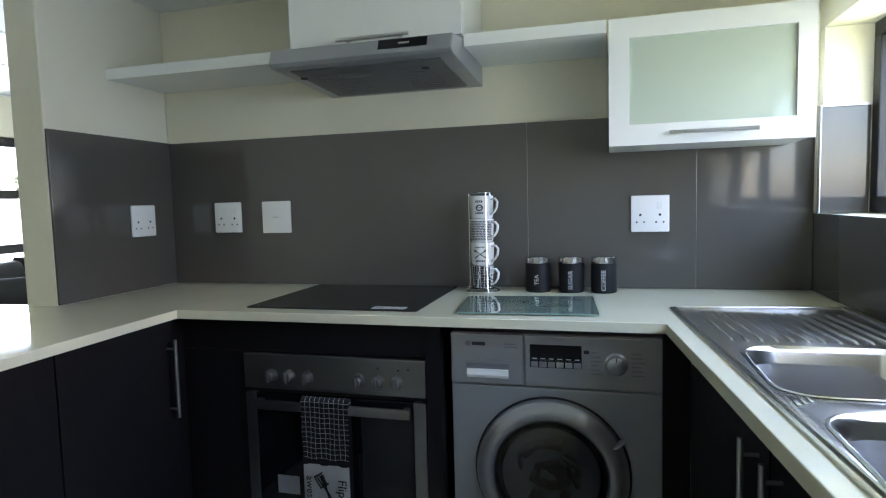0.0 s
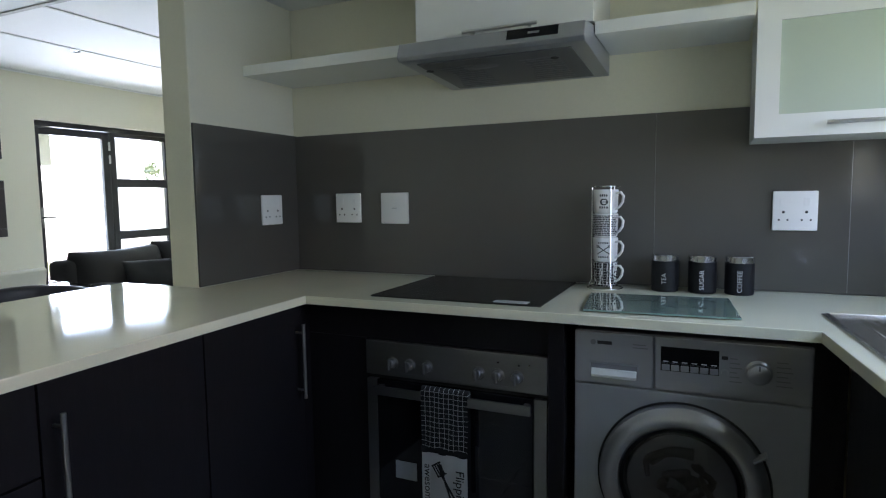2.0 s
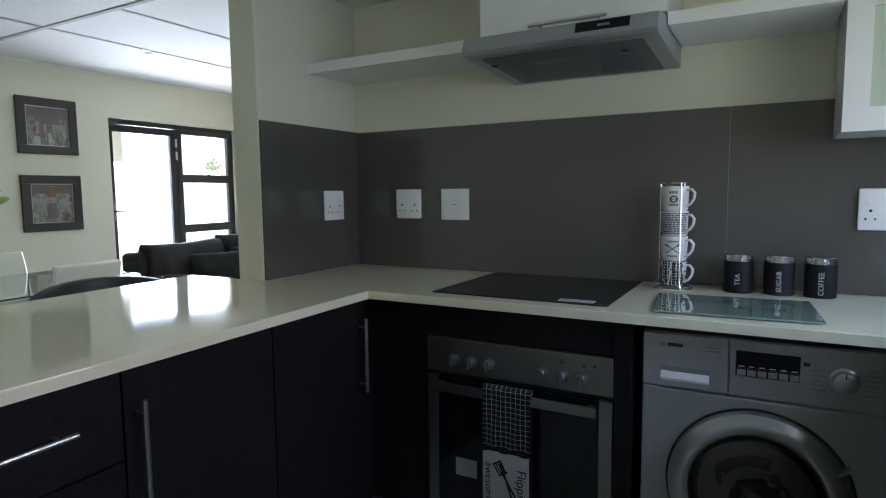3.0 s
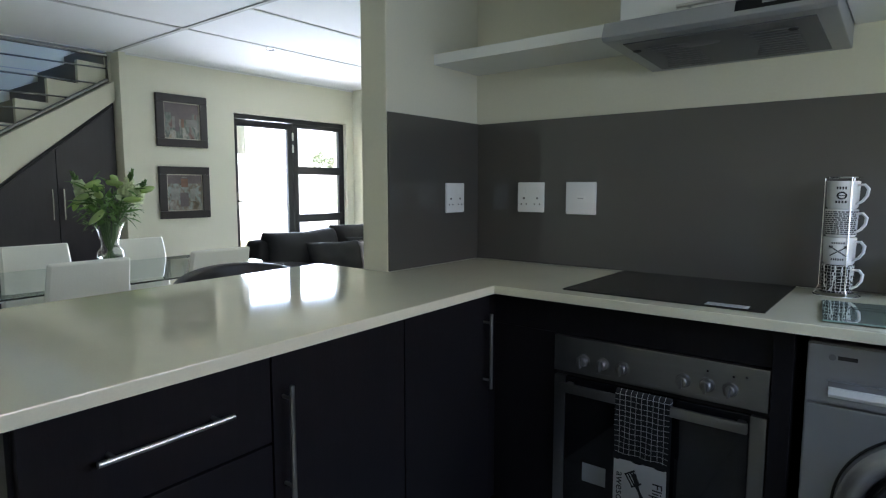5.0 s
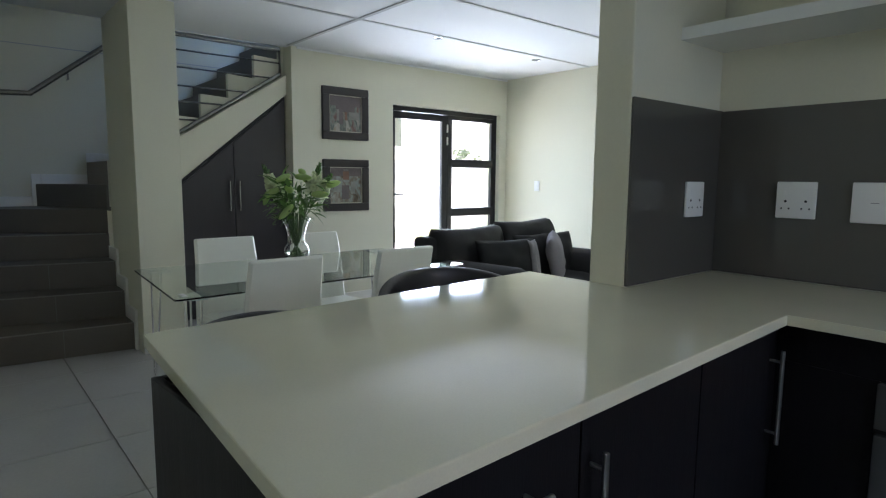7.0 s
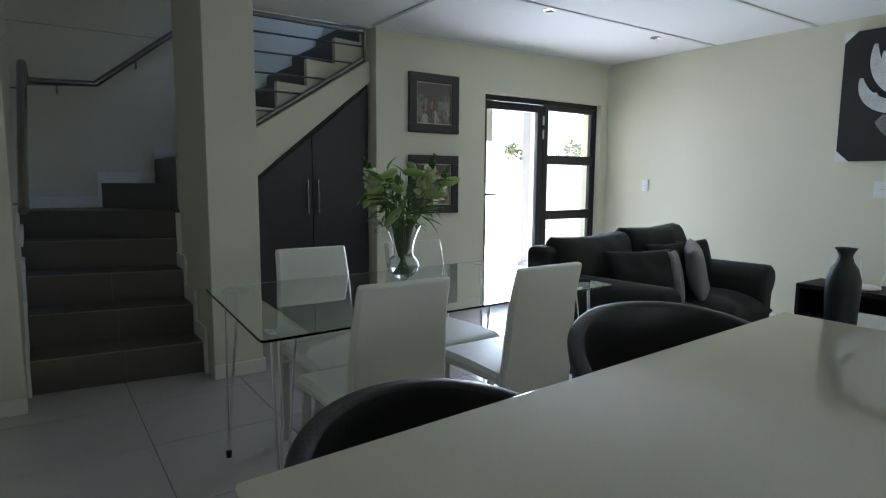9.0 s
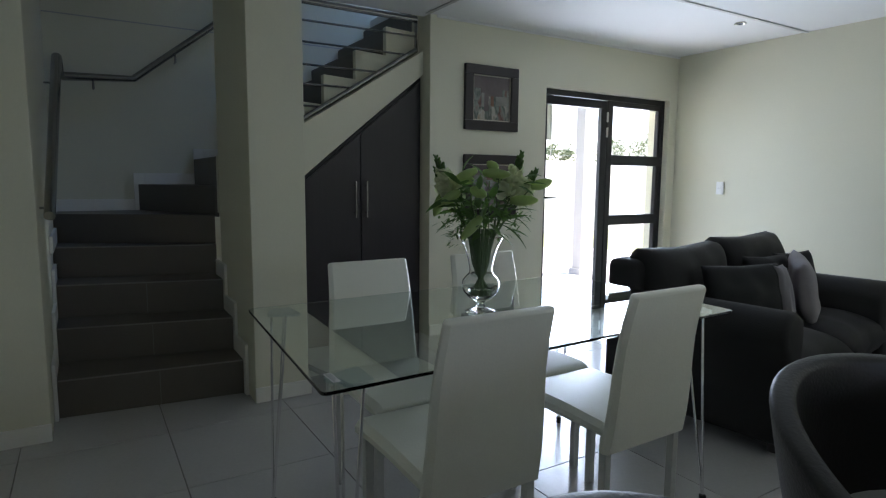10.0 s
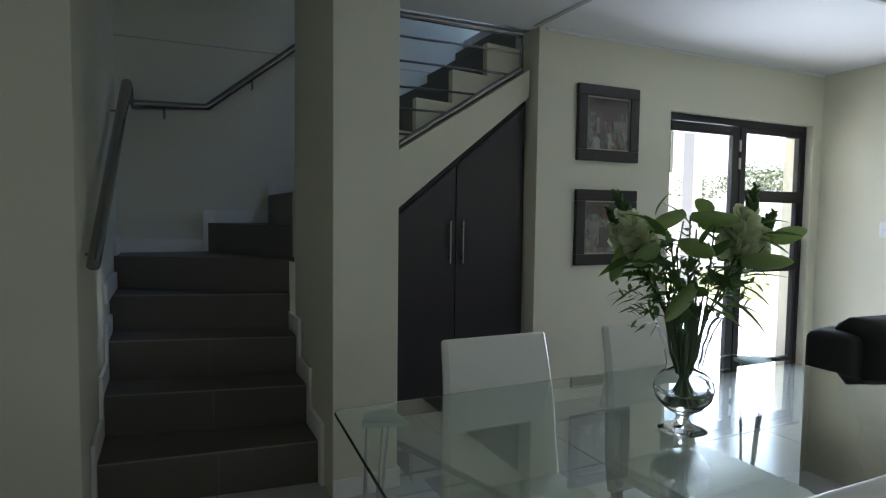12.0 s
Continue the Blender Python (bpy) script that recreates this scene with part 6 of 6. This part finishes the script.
# long lily buds, each on its own bent stalk
BUDS = [((-0.01, 0.53, -0.05), (-0.105, 0.488, -0.09)), ((0.0, 0.52, 0.0), (0.128, 0.512, -0.04)), ((0.03, 0.5, 0.06), (0.125, 0.495, 0.1)), ((0.125, 0.42, -0.04), (0.247, 0.424, -0.06)), ((0.2, 0.468, 0.03), (0.29, 0.492, 0.05)),
        ((-0.165, 0.446, -0.02), (-0.2, 0.356, -0.04)), ((0.02, 0.365, -0.09), (-0.05, 0.285, -0.15)), ((0.06, 0.53, 0.03), (0.012, 0.56, 0.03)), ((-0.06, 0.49, 0.08), (-0.15, 0.5, 0.15)), ((-0.02, 0.46, -0.1), (0.06, 0.44, -0.19)),
        ((0.08, 0.47, 0.1), (0.14, 0.45, 0.2)), ((-0.08, 0.45, -0.08), (-0.13, 0.41, -0.17))]
for low, high in BUDS:
    p0, p1 = spot(*low), spot(*high)
    lip = stalk(p0 - (p1 - p0) * 0.12 - Vector((0, 0, 0.012)), 0.003)
    part("bud", moved(bud((p1 - p0).length, rnd.uniform(0.033, 0.04)), aim(p0, p1 - p0)), BUD, fl, "long pale green lily bud")
for k in range(22):
    a = radians(k * 137.5)
    r = 0.031 * math.sqrt((k + 1) / 22)
    part("stem", tube([(-math.cos(a) * r * 0.9, -math.sin(a) * r * 0.9, 0.0), (math.cos(a) * r * 0.4, math.sin(a) * r * 0.4, 0.06), (math.cos(a) * r, math.sin(a) * r, 0.11), (math.cos(a) * r * 1.6, math.sin(a) * r * 1.6, 0.23)], 0.0032, 6), STEM, fl)

# lance-shaped leaves up the stems, some arching out over the lip
for k in range(74):
    b = radians(k * 137.5)
    h = rnd.uniform(0.285, 0.48)
    r = rnd.uniform(0.02, 0.05 + 0.1 * min(1, (h - 0.3) / 0.15))
    p = Vector((math.cos(b) * r, math.sin(b) * r, h - 0.07))
    dd = Vector((math.cos(b), math.sin(b), rnd.uniform(-0.35, 0.7)))
    part("leaf", moved(petal_shape(rnd.uniform(0.07, 0.12), rnd.uniform(0.015, 0.026), 8, rnd.uniform(-0.035, 0.0), 0.3), aim(p, dd, rnd.uniform(-50, 50))), LEAF, fl)
for low, way, l in (((0.1, 0.33, -0.02), (0.8, -0.45), 0.11), ((0.13, 0.36, 0.0), (1.0, -0.3), 0.08), ((-0.1, 0.35, 0.0), (-0.8, -0.25), 0.1), ((0.1, 0.31, 0.03), (1.0, 0.05), 0.08), ((0.17, 0.5, 0.03), (0.8, 0.5), 0.06), ((-0.09, 0.52, 0.02), (0.2, 1.0), 0.07), ((0.0, 0.5, 0.05), (-0.5, 0.8), 0.08), ((0.12, 0.38, -0.03), (1.0, 0.35), 0.1)):
    p = spot(*low)
    part("leaf", moved(petal_shape(l, 0.022, 10, -0.03, 0.3), aim(p, ACROSS * way[0] + Vector((0, 0, way[1])), rnd.uniform(-25, 25))), LEAF, fl, "arching dark lily leaf")

# feathery dark sprigs filling the sides
bm = bmesh.new()
for cx, cz, cd, n, wide in ((-0.095, 0.36, 0.0, 90, 0.036), (-0.1, 0.3, -0.03, 40, 0.028), (0.11, 0.36, 0.02, 70, 0.036), (0.02, 0.37, 0.0, 120, 0.055), (0.02, 0.4, 0.1, 60, 0.05), (-0.02, 0.37, -0.08, 60, 0.045)):
    for _ in range(n):
        p = spot(cx + rnd.gauss(0, wide), cz + rnd.gauss(0, wide * 0.9), cd + rnd.gauss(0, wide))
        merge(bm, moved(petal_shape(rnd.uniform(0.022, 0.042), rnd.uniform(0.007, 0.012), 4, -0.004, 0.2), aim(p, (p.x + rnd.gauss(0, 0.1), p.y + rnd.gauss(0, 0.1), rnd.uniform(-0.1, 0.15)))))
part("foliage", bm, LEAF, fl, "dark feathery filler foliage")

# ---- floor tiles ----
tile = box(-0.298, -0.298, -0.0055, 0.298, 0.298, 0.0, 0.0015, 1)
tile_mesh = None
xs = [-6.09 + 0.6 * i for i in range(14)]
ys = [-0.01 + 0.6 * j for j in range(11)]
for i, x in enumerate(xs):
    for j, y in enumerate(ys):
        if (x > -0.7 and y > 3.3) or y < SOUTH - 0.2 or x + 0.3 > EAST + 0.1 or y + 0.3 > YR - 0.0 or (x < -4.5 and y < 1.9):
            continue
        if tile_mesh is None:
            ob = link("tile", tile, TILE)
            tile_mesh = ob.data
        else:
            ob = new("tile", tile_mesh)
        ob.parent = floor
        ob.matrix_basis = pose(x, y, 0)
